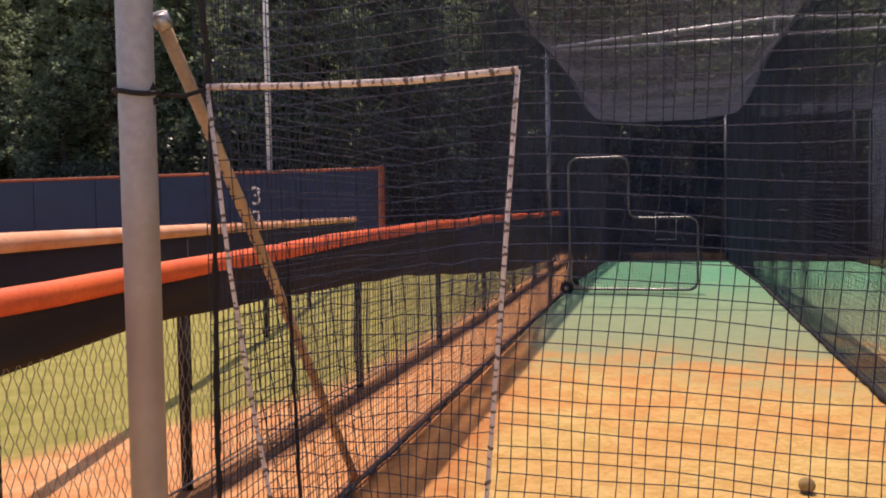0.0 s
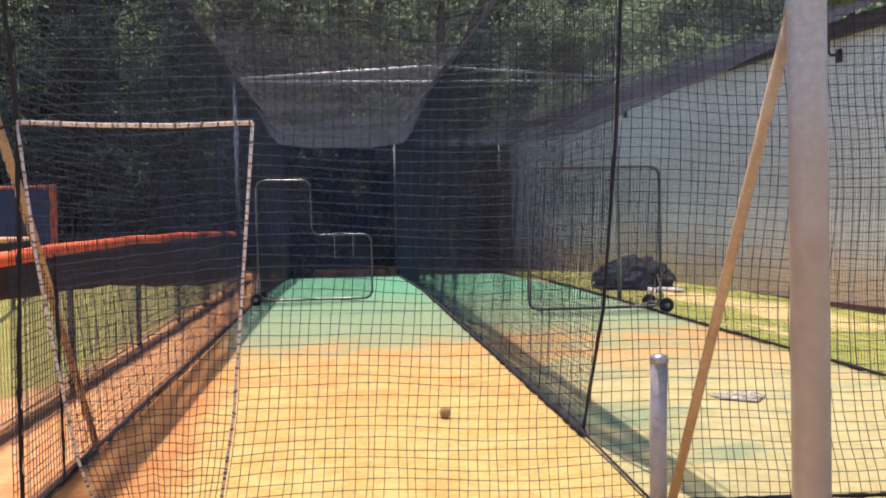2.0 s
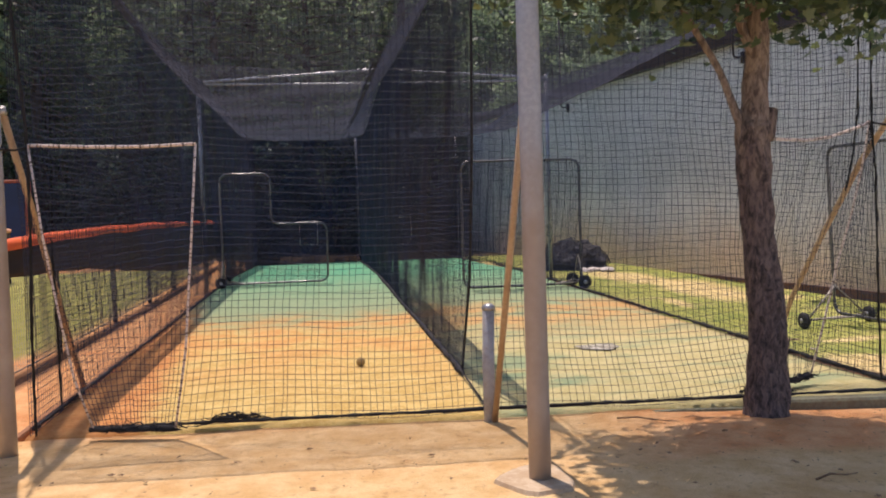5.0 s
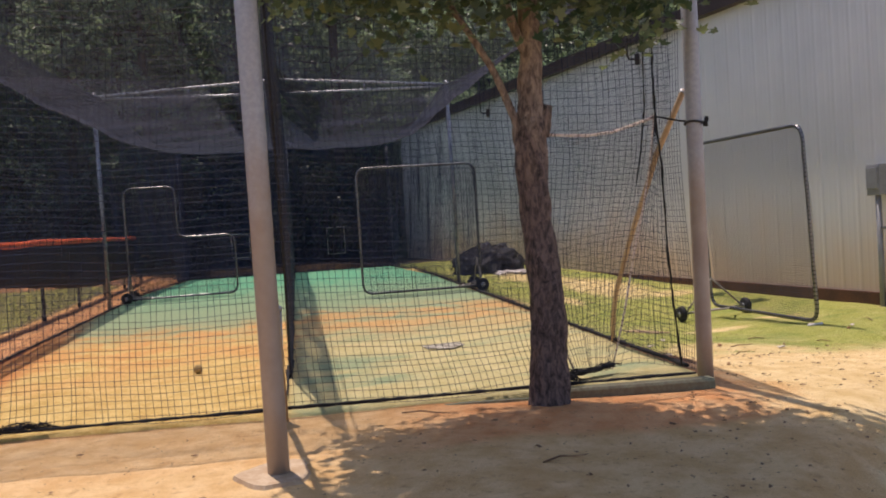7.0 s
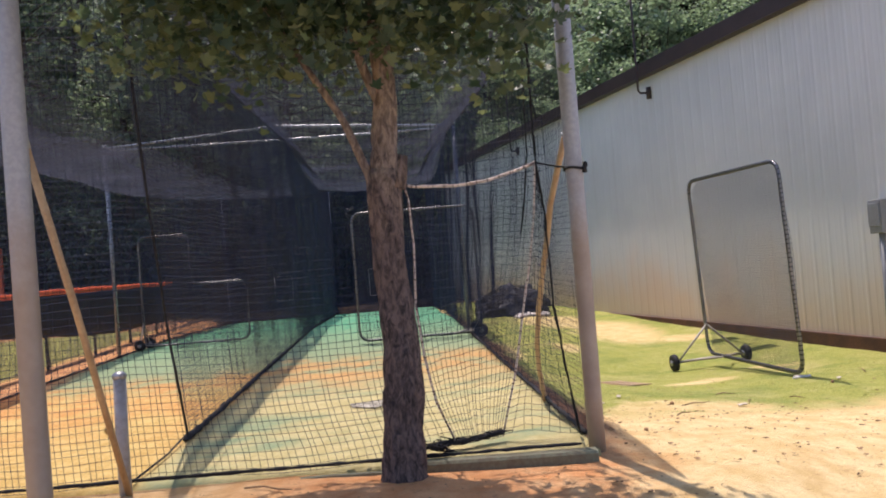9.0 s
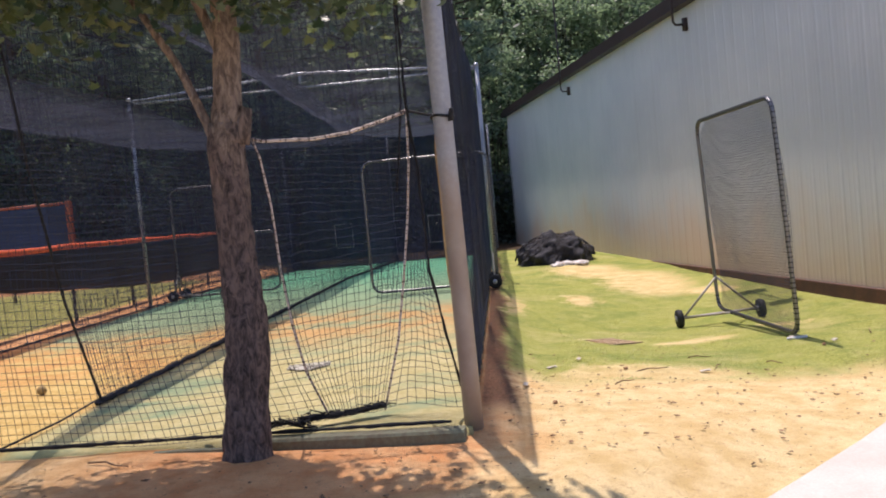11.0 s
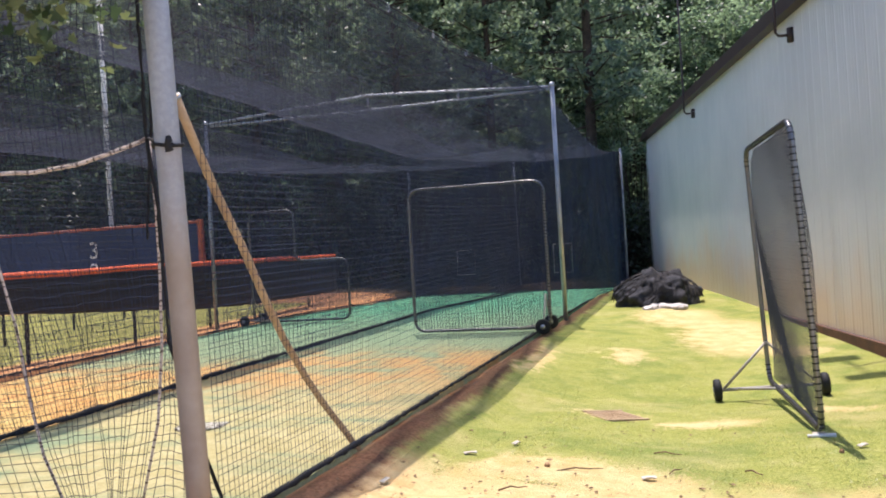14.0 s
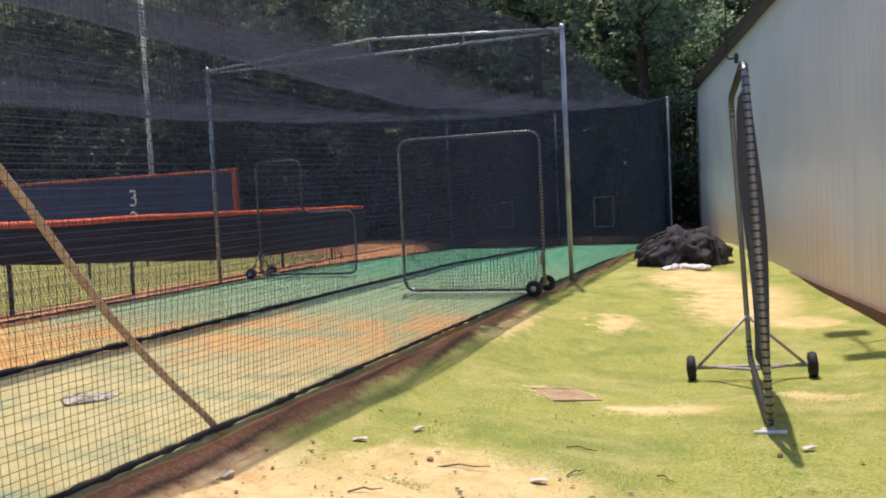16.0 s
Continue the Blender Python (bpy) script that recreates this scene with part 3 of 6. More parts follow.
def build_ground():
    xs, ys = spread(-600, 600, -9, 13, 0.16), spread(-600, 600, -6, 29, 0.16)
    X, Y = np.meshgrid(xs, ys, indexing="ij")
    Z = ground_z(X, Y)
    nx, ny = X.shape
    vs = []
    for i in range(nx):
        for j in range(ny):
            x, y = X[i, j], Y[i, j]
            vs.append((x, y, Z[i, j] + 0.012 * noise.noise(Vector((x * 1.7, y * 1.7, 0))) + (0.006 * noise.noise(Vector((x * 6, y * 6, 3))))))
    fs = [(i * ny + j, (i + 1) * ny + j, (i + 1) * ny + j + 1, i * ny + j + 1) for i in range(nx - 1) for j in range(ny - 1)]
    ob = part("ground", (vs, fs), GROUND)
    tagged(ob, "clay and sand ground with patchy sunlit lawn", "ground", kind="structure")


build_ground()

# ---- the lanes: turf, edging ----
Y0, Y1 = 2.95, 26.2


def left_x(y):
    return -1.08 - 0.042 * (y - Y0)


def right_x(y):
    return 4.41 + 0.012 * (y - Y0)


def mid_x(y):
    return 1.70 - 0.012 * (y - Y0)


def front_y(x):
    return 2.98 - 0.052 * (x + 1.0)


def build_turf():
    nx, ny = 44, 200
    vs, fs = [], []
    for i in range(nx + 1):
        for j in range(ny + 1):
            v = j / ny
            y = Y0 + (Y1 - Y0) * v
            x = left_x(y) + (right_x(y) - left_x(y)) * i / nx
            y = front_y(x) * (1 - v) + Y1 * v
            edge = min(i, nx - i, j, ny - j)
            z = 0.012 + 0.010 * noise.noise(Vector((x * 0.9, y * 0.9, 5))) + 0.004 * noise.noise(Vector((x * 4, y * 4, 1)))
            z += float(lane_z(y))
            if edge == 0:
                z -= 0.012
            vs.append((x, y, z))
    row = ny + 1
    fs = [(i * row + j, (i + 1) * row + j, (i + 1) * row + j + 1, i * row + j + 1) for i in range(nx) for j in range(ny)]
    rim = [i * row for i in range(nx + 1)] + [nx * row + j for j in range(1, ny + 1)] + [i * row + ny for i in range(nx - 1, -1, -1)] + [j for j in range(ny - 1, 0, -1)]
    o = len(vs)
    vs += [(vs[k][0], vs[k][1], vs[k][2] - 0.14) for k in rim]
    m = len(rim)
    fs += [(rim[k], o + k, o + (k + 1) % m, rim[(k + 1) % m]) for k in range(m)]
    ob = part("turf_floor", (vs, fs), TURF)
    tagged(ob, "faded green batting lane turf with tracked sand", "artificial turf", kind="structure")


build_turf()

def edging(name, p, q, w, z0, z1, mat, label):
    a, b2 = Vector(p), Vector(q)
    d = (b2 - a).normalized()
    s = Vector((-d.y, d.x, 0)) * w / 2
    n = max(2, int((b2 - a).length / 0.5))
    rng = random.Random(int(p[1] * 100))
    vs, fs = [], []
    for i in range(n + 1):
        c = a.lerp(b2, i / n) + Vector((rng.uniform(-1, 1) * 0.006, rng.uniform(-1, 1) * 0.006, 0))
        j = rng.uniform(-0.008, 0.008)
        for sx, z in ((1, z0), (1, z1 - 0.015 + j), (0.8, z1 + j), (-0.8, z1 + j), (-1, z1 - 0.015 + j), (-1, z0)):
            vs.append((c.x + s.x * sx, c.y + s.y * sx, z + float(lane_z(c.y))))
    for i in range(n):
        for k in range(5):
            fs.append((i * 6 + k, (i + 1) * 6 + k, (i + 1) * 6 + k + 1, i * 6 + k + 1))
    fs += [tuple(range(6)), tuple(range(n * 6 + 5, n * 6 - 1, -1))]
    ob = part(name, (vs, fs), mat, smooth=False)
    return tagged(ob, label, "edging", kind="structure")


edging("front_edging", (1.72, 2.79, 0), (3.30, 2.70, 0), 0.05, -0.2, -0.012, TIMBER, "thin timber kerb along the net front")
edging("front_edging", (3.30, 2.697, 0), (4.375, 2.635, 0), 0.11, -0.2, 0.03, TIMBER, "weathered green timber sill along the net front")
edging("side_edging", (left_x(2.9) - 0.05, 2.9, 0), (left_x(26.2) - 0.05, 26.2, 0), 0.04, -0.2, 0.01, surface("clay_caked_timber", (0.40, 0.19, 0.09), (0.24, 0.11, 0.055), 0.9, big=3, fine=45, relief=0.4), "weathered timber edging beside the clay strip")
edging("lawn_edging", (right_x(2.8) + 0.05, 2.75, 0), (right_x(26.2) + 0.05, 26.2, 0), 0.05, -0.35, -0.05, DARK_EDGE, "dark timber edging between turf and lawn")


# ---- steel frame ----
def post(name, x, y, top, r, mat, label, base=None, lean=(0, 0)):
    z0 = gz(x, y) - 0.05 if base is None else base
    t = thing(name, label, "post", (x, y, 0))
    zs = [z0, z0 + 0.4, 1.0, 2.0, top]
    part("pipe", tube([(lean[0] * (z / top), lean[1] * (z / top), z) for z in zs], r, 16), mat, t)
    bm = bmesh.new()
    bmesh.ops.create_uvsphere(bm, u_segments=12, v_segments=6, radius=r * 1.15, matrix=Matrix.Translation((lean[0], lean[1], top)))
    part("dome_cap", bm, GALV, t)
    return t


post("corner_post", -1.05, 2.66, 3.4, 0.050, POST, "grey steel corner post beside the clay strip")
post("middle_post", 1.668, 1.60, 3.4, 0.052, POST, "grey steel post set in a concrete pad")
post("corner_post", 4.415, 2.80, 3.4, 0.052, POST, "grey steel corner post beside the lawn", lean=(-0.03, -0.13))

bm = bmesh.new()
bmesh.ops.create_circle(bm, cap_ends=True, segments=22, radius=0.19)
for v in bm.verts:
    v.co *= 1 + 0.45 * noise.noise(v.co * 7)
ex = bmesh.ops.extrude_face_region(bm, geom=bm.faces[:])
for v in [g for g in ex["geom"] if isinstance(g, bmesh.types.BMVert)]:
    v.co = Vector((v.co.x * 0.93, v.co.y * 0.93, 0.03))
bmesh.ops.recalc_face_normals(bm, faces=bm.faces)
pad = part("concrete_footing", bm, surface("sandy_footing", (0.52, 0.42, 0.29), (0.38, 0.27, 0.16), 0.95, big=9, fine=60, relief=0.5), smooth=False)
pad.matrix_world = Matrix.Translation((1.668, 1.59, gz(1.668, 1.59) - 0.012))
tagged(pad, "pale uneven concrete pad round the post", "footing")


def brace(points, r, label):
    t = thing("diagonal_brace", label, "brace", points[-1])
    o = Vector(points[-1])
    part("pole", tube([Vector(p) - o for p in points], r, 12), BRACE, t)
    part("end_band", tube([Vector(points[0]) - o, Vector(points[0]).lerp(Vector(points[1]), 0.05) - o], r * 1.25, 12), GALV, t)
    return t


brace([(-1.02, 2.73, 1.89), (-1.06, 3.25, 1.32), (-1.12, 3.87, 0.64), (-1.178, 4.45, 0.0)], 0.020, "orange-brown pole propped against the corner post")
brace([(1.672, 1.67, 1.87), (1.676, 2.15, 1.06), (1.672, 2.77, -0.03)], 0.0185, "orange-brown pole propped against the middle post")
brace([(4.385, 2.83, 1.89), (4.365, 2.97, 1.74), (4.335, 3.20, 1.50), (4.33, 3.42, 1.25), (4.315, 3.63, 1.0), (4.31, 3.84, 0.75), (4.32, 4.07, 0.5), (4.35, 4.25, 0.3), (4.395, 4.41, 0.12), (4.445, 4.56, -0.08)], 0.020, "bent ochre pole propped against the corner post")

t = thing("short_post", "short capped grey pipe standing by the net", "post", (1.647, 2.785, 0))
part("pipe", tube([(0, 0, -0.12), (0, 0, 0.3), (0.01, 0, 0.66)], 0.036, 14), PIPE_PAINT, t)
part("cap", tube([(0.01, 0, 0.652), (0.01, 0, 0.675), (0.01, 0, 0.69)], [0.04, 0.04, 0.02], 14), GALV, t)

# middle portal frame
MY = 12.92
t = thing("portal_frame", "galvanised pipe frame spanning both lanes", "frame", (0, MY, 0))
part("upright", tube([(-1.59, 0, -0.1), (-1.59, 0, 1.8), (-1.59, 0, 3.70)], 0.036, 12), GALV, t)
part("upright", tube([(4.625, 0, -0.1), (4.625, 0, 1.8), (4.625, 0, 3.70)], 0.036, 12), GALV, t)
part("top_chord", tube([(-1.59, 0, 3.69), (0, 0, 3.79), (1.515, 0, 3.885), (3.1, 0, 3.79), (4.625, 0, 3.69)], 0.024, 10), GALV, t)
part("tie_rail", tube([(-1.59, 0, 3.655), (0, 0, 3.64), (1.515, 0, 3.635), (3.1, 0, 3.64), (4.625, 0, 3.655)], 0.022, 10), GALV, t)
for x, z in ((1.515, 3.885), (0.0, 3.79), (3.1, 3.79)):
    part("strut", tube([(x, 0, 3.64), (x, 0, z)], 0.014, 8), GALV, t)
for x in (-1.59, 4.625):
    bm = bmesh.new()
    bmesh.ops.create_uvsphere(bm, u_segments=12, v_segments=6, radius=0.045, matrix=Matrix.Translation((x, 0, 3.72)))
    part("dome_cap", bm, GALV, t)

for x in (-2.2, 1.4, 4.83):
    post("back_post", x, 26.5, 4.08, 0.038, GALV, "galvanised pipe post behind the back net", base=-0.4)

# ---- nets ----
def cable_z(y, front):
    """Height of a top cable: it climbs from the front posts to the portal frame, then dips to the back posts."""
    y = np.asarray(y, float)
    a = np.clip((y - Y0) / (MY - Y0), 0, 1)
    b2 = np.clip((y - MY) / (26.3 - MY), 0, 1)
    z = front + (3.66 - front) * a - 0.10 * np.sin(np.pi * a)
    return z + (0.36 * b2 - 0.35 * np.sin(np.pi * b2)) * (y > MY)


FL, FM, FR = 3.28, 3.15, 2.88


def ripple(a, b2, amp, seed):
    return amp * (np.sin(a * 3.1 + seed) * np.cos(b2 * 2.3 + seed * 1.7) + 0.5 * np.sin(a * 7.3 + seed * 2.1 + b2 * 1.9))


def side_surface(xf, front, seed, foot=Y0, head=Y0):
    def surf(u, v):
        ya = foot + (head - foot) * v - 0.12 * np.sin(np.pi * v) * (foot > Y0)
        y = ya + (26.3 - ya) * u
        zt = cable_z(y, front)
        zb = 0.02 + lane_z(y)
        z = zb + (zt - zb) * v
        x = xf(y) + ripple(y * 0.5, z, 0.03, seed) * np.sin(np.pi * np.clip(v, 0, 1)) * 0.9 + 0.012 * np.sin(y * 0.9 + seed)
        return np.stack([x, y + 0.02 * np.sin(z * 3 + y), z], axis=-1)
    return surf


def net_thing(name, label, loc=(0, 0, 0)):
    return thing(name, label, "net")


lft = net_thing("side_net", "black knotted net wall beside the clay strip")
netting("netting", side_surface(lambda y: left_x(y) + 0.05, FL, 1.0), 23.4, 3.4, lft, 0.0022)
part("skirt", bundle([(left_x(y) + 0.02, y, 0.03 + float(lane_z(y))) for y in np.arange(3.1, 26.3, 1.0)], 0.014, 3), ROPE_BLACK, lft, "gathered black net hem")
part("front_edge", bundle([(-1.0, 2.72, FL - 0.05), (-0.93, 2.84, 1.72), (-0.95, 2.87, 1.2), (-0.985, 2.91, 0.6), (-1.0, 2.94, 0.02)], 0.009, 15, 0.05), ROPE_BLACK, lft, "black gathered net edge")
part("fold", bundle([(-1.06, 3.55, 1.15), (-1.07, 3.60, 0.6), (-1.09, 3.68, 0.02)], 0.007, 17, 0.05), ROPE_BLACK, lft, "black fold of gathered net")
part("top_cable", tube([(left_x(y), y, float(cable_z(y, FL))) for y in np.linspace(Y0, 26.3, 46)], 0.006, 6), ROPE_BLACK, lft)

div = net_thing("divider_net", "black net curtain between the two lanes")
netting("netting", side_surface(mid_x, FM, 2.3, 4.15, 3.2), 22.6, 3.3, div, 0.0021)
part("skirt", bundle([(mid_x(y) - 0.01, y, 0.03 + float(lane_z(y))) for y in np.arange(4.1, 26.3, 0.9)], 0.024, 4), ROPE_BLACK, div, "gathered black net hem")
part("front_edge", tube([(1.68, 4.15, 0.04), (1.70, 3.75, 0.8), (1.70, 3.48, 1.7), (1.69, 3.2, FM)], 0.010, 7), ROPE_BLACK, div, "black edge rope")
part("foot_line", tube([(1.66, 4.13, 0.05), (1.67, 3.6, 0.03), (1.655, 2.86, 0.03)], 0.007, 6), ROPE_BLACK, div, "black foot rope")
part("top_cable", tube([(mid_x(y), y, float(cable_z(y, FM))) for y in np.linspace(Y0, 26.3, 46)], 0.006, 6), ROPE_BLACK, div)

rgt = net_thing("side_net", "black knotted net wall beside the lawn")
netting("netting", side_surface(right_x, FR, 4.1), 23.4, 3.2, rgt, 0.0016)
part("skirt", bundle([(right_x(y), y, 0.025 + float(lane_z(y))) for y in np.arange(3.06, 26.3, 0.8)], 0.017, 6), ROPE_BLACK, rgt, "gathered black net hem")
part("top_cable", tube([(right_x(y), y, float(cable_z(y, FR))) for y in np.linspace(Y0, 26.3, 46)], 0.006, 6), ROPE_BLACK, rgt)
part("front_edge", bundle([(4.20, 2.87, 2.88), (4.198, 2.88, 1.76), (4.23, 2.89, 1.42), (4.242, 2.90, 0.85), (4.31, 2.99, 0.4), (4.378, 3.07, 0.03)], 0.0075, 9, 0.05), ROPE_BLACK, rgt, "black gathered net edge")
part("fold", bundle([(4.19, 2.97, 2.86), (4.165, 2.97, 1.80), (4.12, 2.98, 1.47), (4.09, 3.0, 1.30)], 0.0055, 19, 0.05), ROPE_BLACK, rgt, "black fold of gathered net")


def clip_geo():
    pts = [(0.011 * math.cos(a), 0, 0.032 * math.sin(a)) for a in np.linspace(0, 2 * math.pi, 12, endpoint=False)]
    return tube(pts, 0.0042, 5, close=True)


me_clip = None
for i, y in enumerate(list(np.arange(4.4, 12.6, 1.15)) + list(np.arange(13.6, 26, 0.9))):
    z = float(cable_z(y, FR)) - 0.02
    c = part("clip", clip_geo(), GALV, rgt, "bright steel snap clip") if me_clip is None else new("clip", me_clip)
    if me_clip is None:
        me_clip = c.data
    c.parent = rgt
    c.matrix_basis = pose(right_x(y), y, z, 0, random.uniform(-25, 25), random.uniform(0, 180))


def roof_surface(xa, xb, fa, fb, seed, floor):
    def surf(u, v):
        y = Y0 + (26.3 - Y0) * u
        x = xa(y) + (xb(y) - xa(y)) * v
        za, zb = cable_z(y, fa), cable_z(y, fb)
        low = np.maximum(floor, np.interp(y, [2.9, 4.7, 6.7, 10.9, 13.0, 15.9, 19.0, 22.5, 26.3], [2.62, 2.45, 2.5, 2.62, 2.76, 2.99, 3.25, 3.6, 3.92]))
        line = za + (zb - za) * v
        e = np.clip(np.minimum(v, 1 - v) / 0.22, 0, 1.35)
        s = np.where(e < 0.92, e, 1 - 0.08 * np.maximum(0, 1 - (e - 0.92) / 0.16) ** 2)
        sag = np.maximum((za + zb) / 2 - low, 0.05)
        z = line - sag * s + ripple(y * 0.5, x * 1.3, 0.018, seed) * s
        return np.stack([x, y, z], axis=-1)
    return surf


def roof(xa, xb, fa, fb, seed, floor):
    rn = net_thing("roof_net", "black net slung slack over one lane")
    surf = roof_surface(xa, xb, fa, fb, seed, floor)
    netting("netting", surf, 23.4, 3.0, rn, 0.0010, 0.024, kv=20).data.materials[0] = ROOF_TWINE
    u = np.linspace(0, 1, 50)
    for v in (0.02, 0.98):
        part("edge_rope", tube(surf(u, u * 0 + v).tolist(), 0.0045, 5), ROPE_BLACK, rn)
    for k in (0.0, 0.427, 1.0):
        part("cross_rope", tube(surf(u * 0 + k, u).tolist(), 0.004, 5), ROPE_BLACK, rn)


roof(left_x, mid_x, FL, FM, 0.7, 2.4)
roof(mid_x, right_x, FM, FR, 2.9, 2.72)


def back_surface(u, v):
    x = left_x(26.3) - 0.15 + (right_x(26.3) + 0.3 - left_x(26.3)) * u
    z = -0.22 + 4.2 * v
    return np.stack([x, 26.28 + ripple(x, z, 0.04, 1.1), z], axis=-1)


bk = net_thing("back_net", "dense black backstop net closing both lanes")
netting("netting", back_surface, 7.2, 4.2, bk, 0.0048, 0.022)
part("top_cable", tube([(-2.2, 26.3, 4.0), (1.4, 26.3, 3.97), (4.83, 26.3, 4.0)], 0.008, 6), ROPE_BLACK, bk)
for x0, x1, z0, z1 in ((-0.59, 0.0, 0.41, 1.2), (2.585, 3.165, 0.33, 1.23)):
    t = thing("strike_zone_target", "thin white rectangle laced to the back net", "target", (0, 26.2, 0))
    for p, q in (((x0, z0), (x1, z0)), ((x1, z0), (x1, z1)), ((x1, z1), (x0, z1)), ((x0, z1), (x0, z0))):
        part("cord", tube([(p[0], 0, p[1]), ((p[0] + q[0]) / 2, 0.01, (p[1] + q[1]) / 2), (q[0], 0, q[1])], 0.008, 6), ROPE_WHITE, t)

# front net, with a roped flap at each end
GL0, GL1, GR0, GR1 = -0.92, 0.0, 3.40, 4.23


def top_front(x):
    return np.interp(x, [-1.0, 1.70, 4.4], [FL, FM, FR])


def front_surface(x0, x1, z0=None, z1=None, seed=0.3, bulge=0.03, hug=False):
    def surf(u, v):
        zz = v * 3.0
        a = np.interp(zz, [0, 0.5, 1.1, 1.68], [-0.19, -0.11, -0.055, -0.005]) if hug else x0
        b2 = np.interp(zz, [0.03, 0.32, 0.59, 0.91, 1.29, 1.55, 1.64], [3.59, 3.48, 3.43, 3.40, 3.413, 3.40, 3.38]) if hug else x1
        x = a + (b2 - a) * u
        lo = 0.03 if z0 is None else z0
        hi = top_front(x) if z1 is None else z1
        z = lo + (hi - lo) * v
        y = front_y(x) + ripple(x * 1.5, z * 1.5, bulge, seed) * np.sin(np.pi * np.clip(v, 0.0, 1)) - 0.03 * np.sin(np.pi * v)
        if hug:
            y = y + np.interp(zz, [0, 0.9, 1.64], [0.25, 0.2, 0.0]) * np.clip((u - 0.8) / 0.2, 0, 1) ** 2
        return np.stack([x + 0.008 * np.sin(z * 5 + x * 3), y, z + 0.012 * np.sin(x * 4.2 + z)], axis=-1)
    return surf


fn = net_thing("front_net", "black knotted net hung across the lane fronts")
netting("netting", front_surface(GL1, GR0, hug=True), 3.5, 2.9, fn, 0.0018, kv=24, ku=30)
netting("netting", front_surface(-1.02, GL1, 1.66, None, 0.9), 1.06, 1.5, fn, 0.0018)
netting("netting", front_surface(GR0, 4.22, 1.66, None, 1.7), 0.85, 1.1, fn, 0.0018)
part("hem", bundle([(x, front_y(x) - 0.01, 0.045) for x in np.linspace(-0.70, 4.3, 14)], 0.011, 11, 0.05), ROPE_BLACK, fn, "gathered black net hem")
part("top_cable", tube([(x, front_y(x), float(top_front(x))) for x in np.linspace(-1.05, 4.4, 20)], 0.007, 6), ROPE_BLACK, fn)
part("hem_knot", tangle([(3.25, 2.78, 0.07), (3.4, 2.74, 0.10), (3.55, 2.76, 0.06)], 0.015, 12), ROPE_BLACK, fn, "bunched black net")["kind"] = "stuff"
part("hem_knot", tangle([(-0.1, 2.95, 0.03), (0.12, 2.93, 0.07), (0.3, 2.95, 0.04)], 0.014, 13), ROPE_BLACK, fn, "bunched black net")["kind"] = "stuff"


def flap(name, left_pts, right_pts, top_pts, label, seed, bottom):
    """A net door: two side ropes, a top rope and the net between them, gathered at the foot."""
    t = thing(name, label, "net door")
    L, R = np.array(left_pts), np.array(right_pts)

    def along(P, v):
        s = np.linspace(0, 1, len(P))
        return np.stack([np.interp(v, s, P[:, k]) for k in range(3)], axis=-1)

    def surf(u, v):
        a, b2 = along(L, v), along(R, v)
        p = a + (b2 - a) * u[..., None]
        p[..., 1] += ripple(u * 4, v * 4, 0.03, seed) * np.sin(np.pi * u) + 0.05 * np.sin(np.pi * v) * np.sin(np.pi * u)
        p[..., 2] -= 0.05 * np.sin(np.pi * u) * (v > 0.9) * (v - 0.9) * 10
        return p
    netting("netting", surf, abs(R[-1, 0] - L[-1, 0]) + 0.05, 1.65, t, 0.0018, kv=18, ku=12)
    part("side_rope", tube(left_pts[::-1], 0.0066, 8), ROPE_WHITE, t, "white edge rope")
    part("side_rope", tube(right_pts[::-1], 0.0066, 8), ROPE_WHITE, t, "white edge rope")
    part("top_rope", tube(top_pts, 0.0095, 8), ROPE_WHITE, t, "white top rope wrapped with cord")
    wraps = []
    for line, count, r in ((top_pts, 30, 0.0102), (left_pts, 60, 0.0072), (right_pts, 60, 0.0072)):
        tp = [Vector(p) for p in line]
        total = len(tp) - 1
        for i in range(count):
            f = (i + 0.5 + 0.25 * math.sin(i * 2.4)) / count * total
            k = min(int(f), total - 1)
            p = tp[k].lerp(tp[k + 1], f - k)
            d = (tp[k + 1] - tp[k]).normalized() * (0.003 + 0.002 * math.sin(i * 1.7))
            s = Vector((0.004 * math.sin(i * 3.1), 0, 0.004 * math.cos(i * 2.2)))
            wraps.append(tube([p - d - s, p + d + s], r, 8))
    wraps = join(*wraps)
    w = part("cord_wraps", wraps, ROPE_CORD, t, "dark lacing")
    w["kind"] = "stuff"
    part("foot_bundle", join(bundle(bottom, 0.017, seed, 0.04), tangle(bottom, 0.016, seed)), ROPE_BLACK, t, "bunched black net")["kind"] = "stuff"
    return t


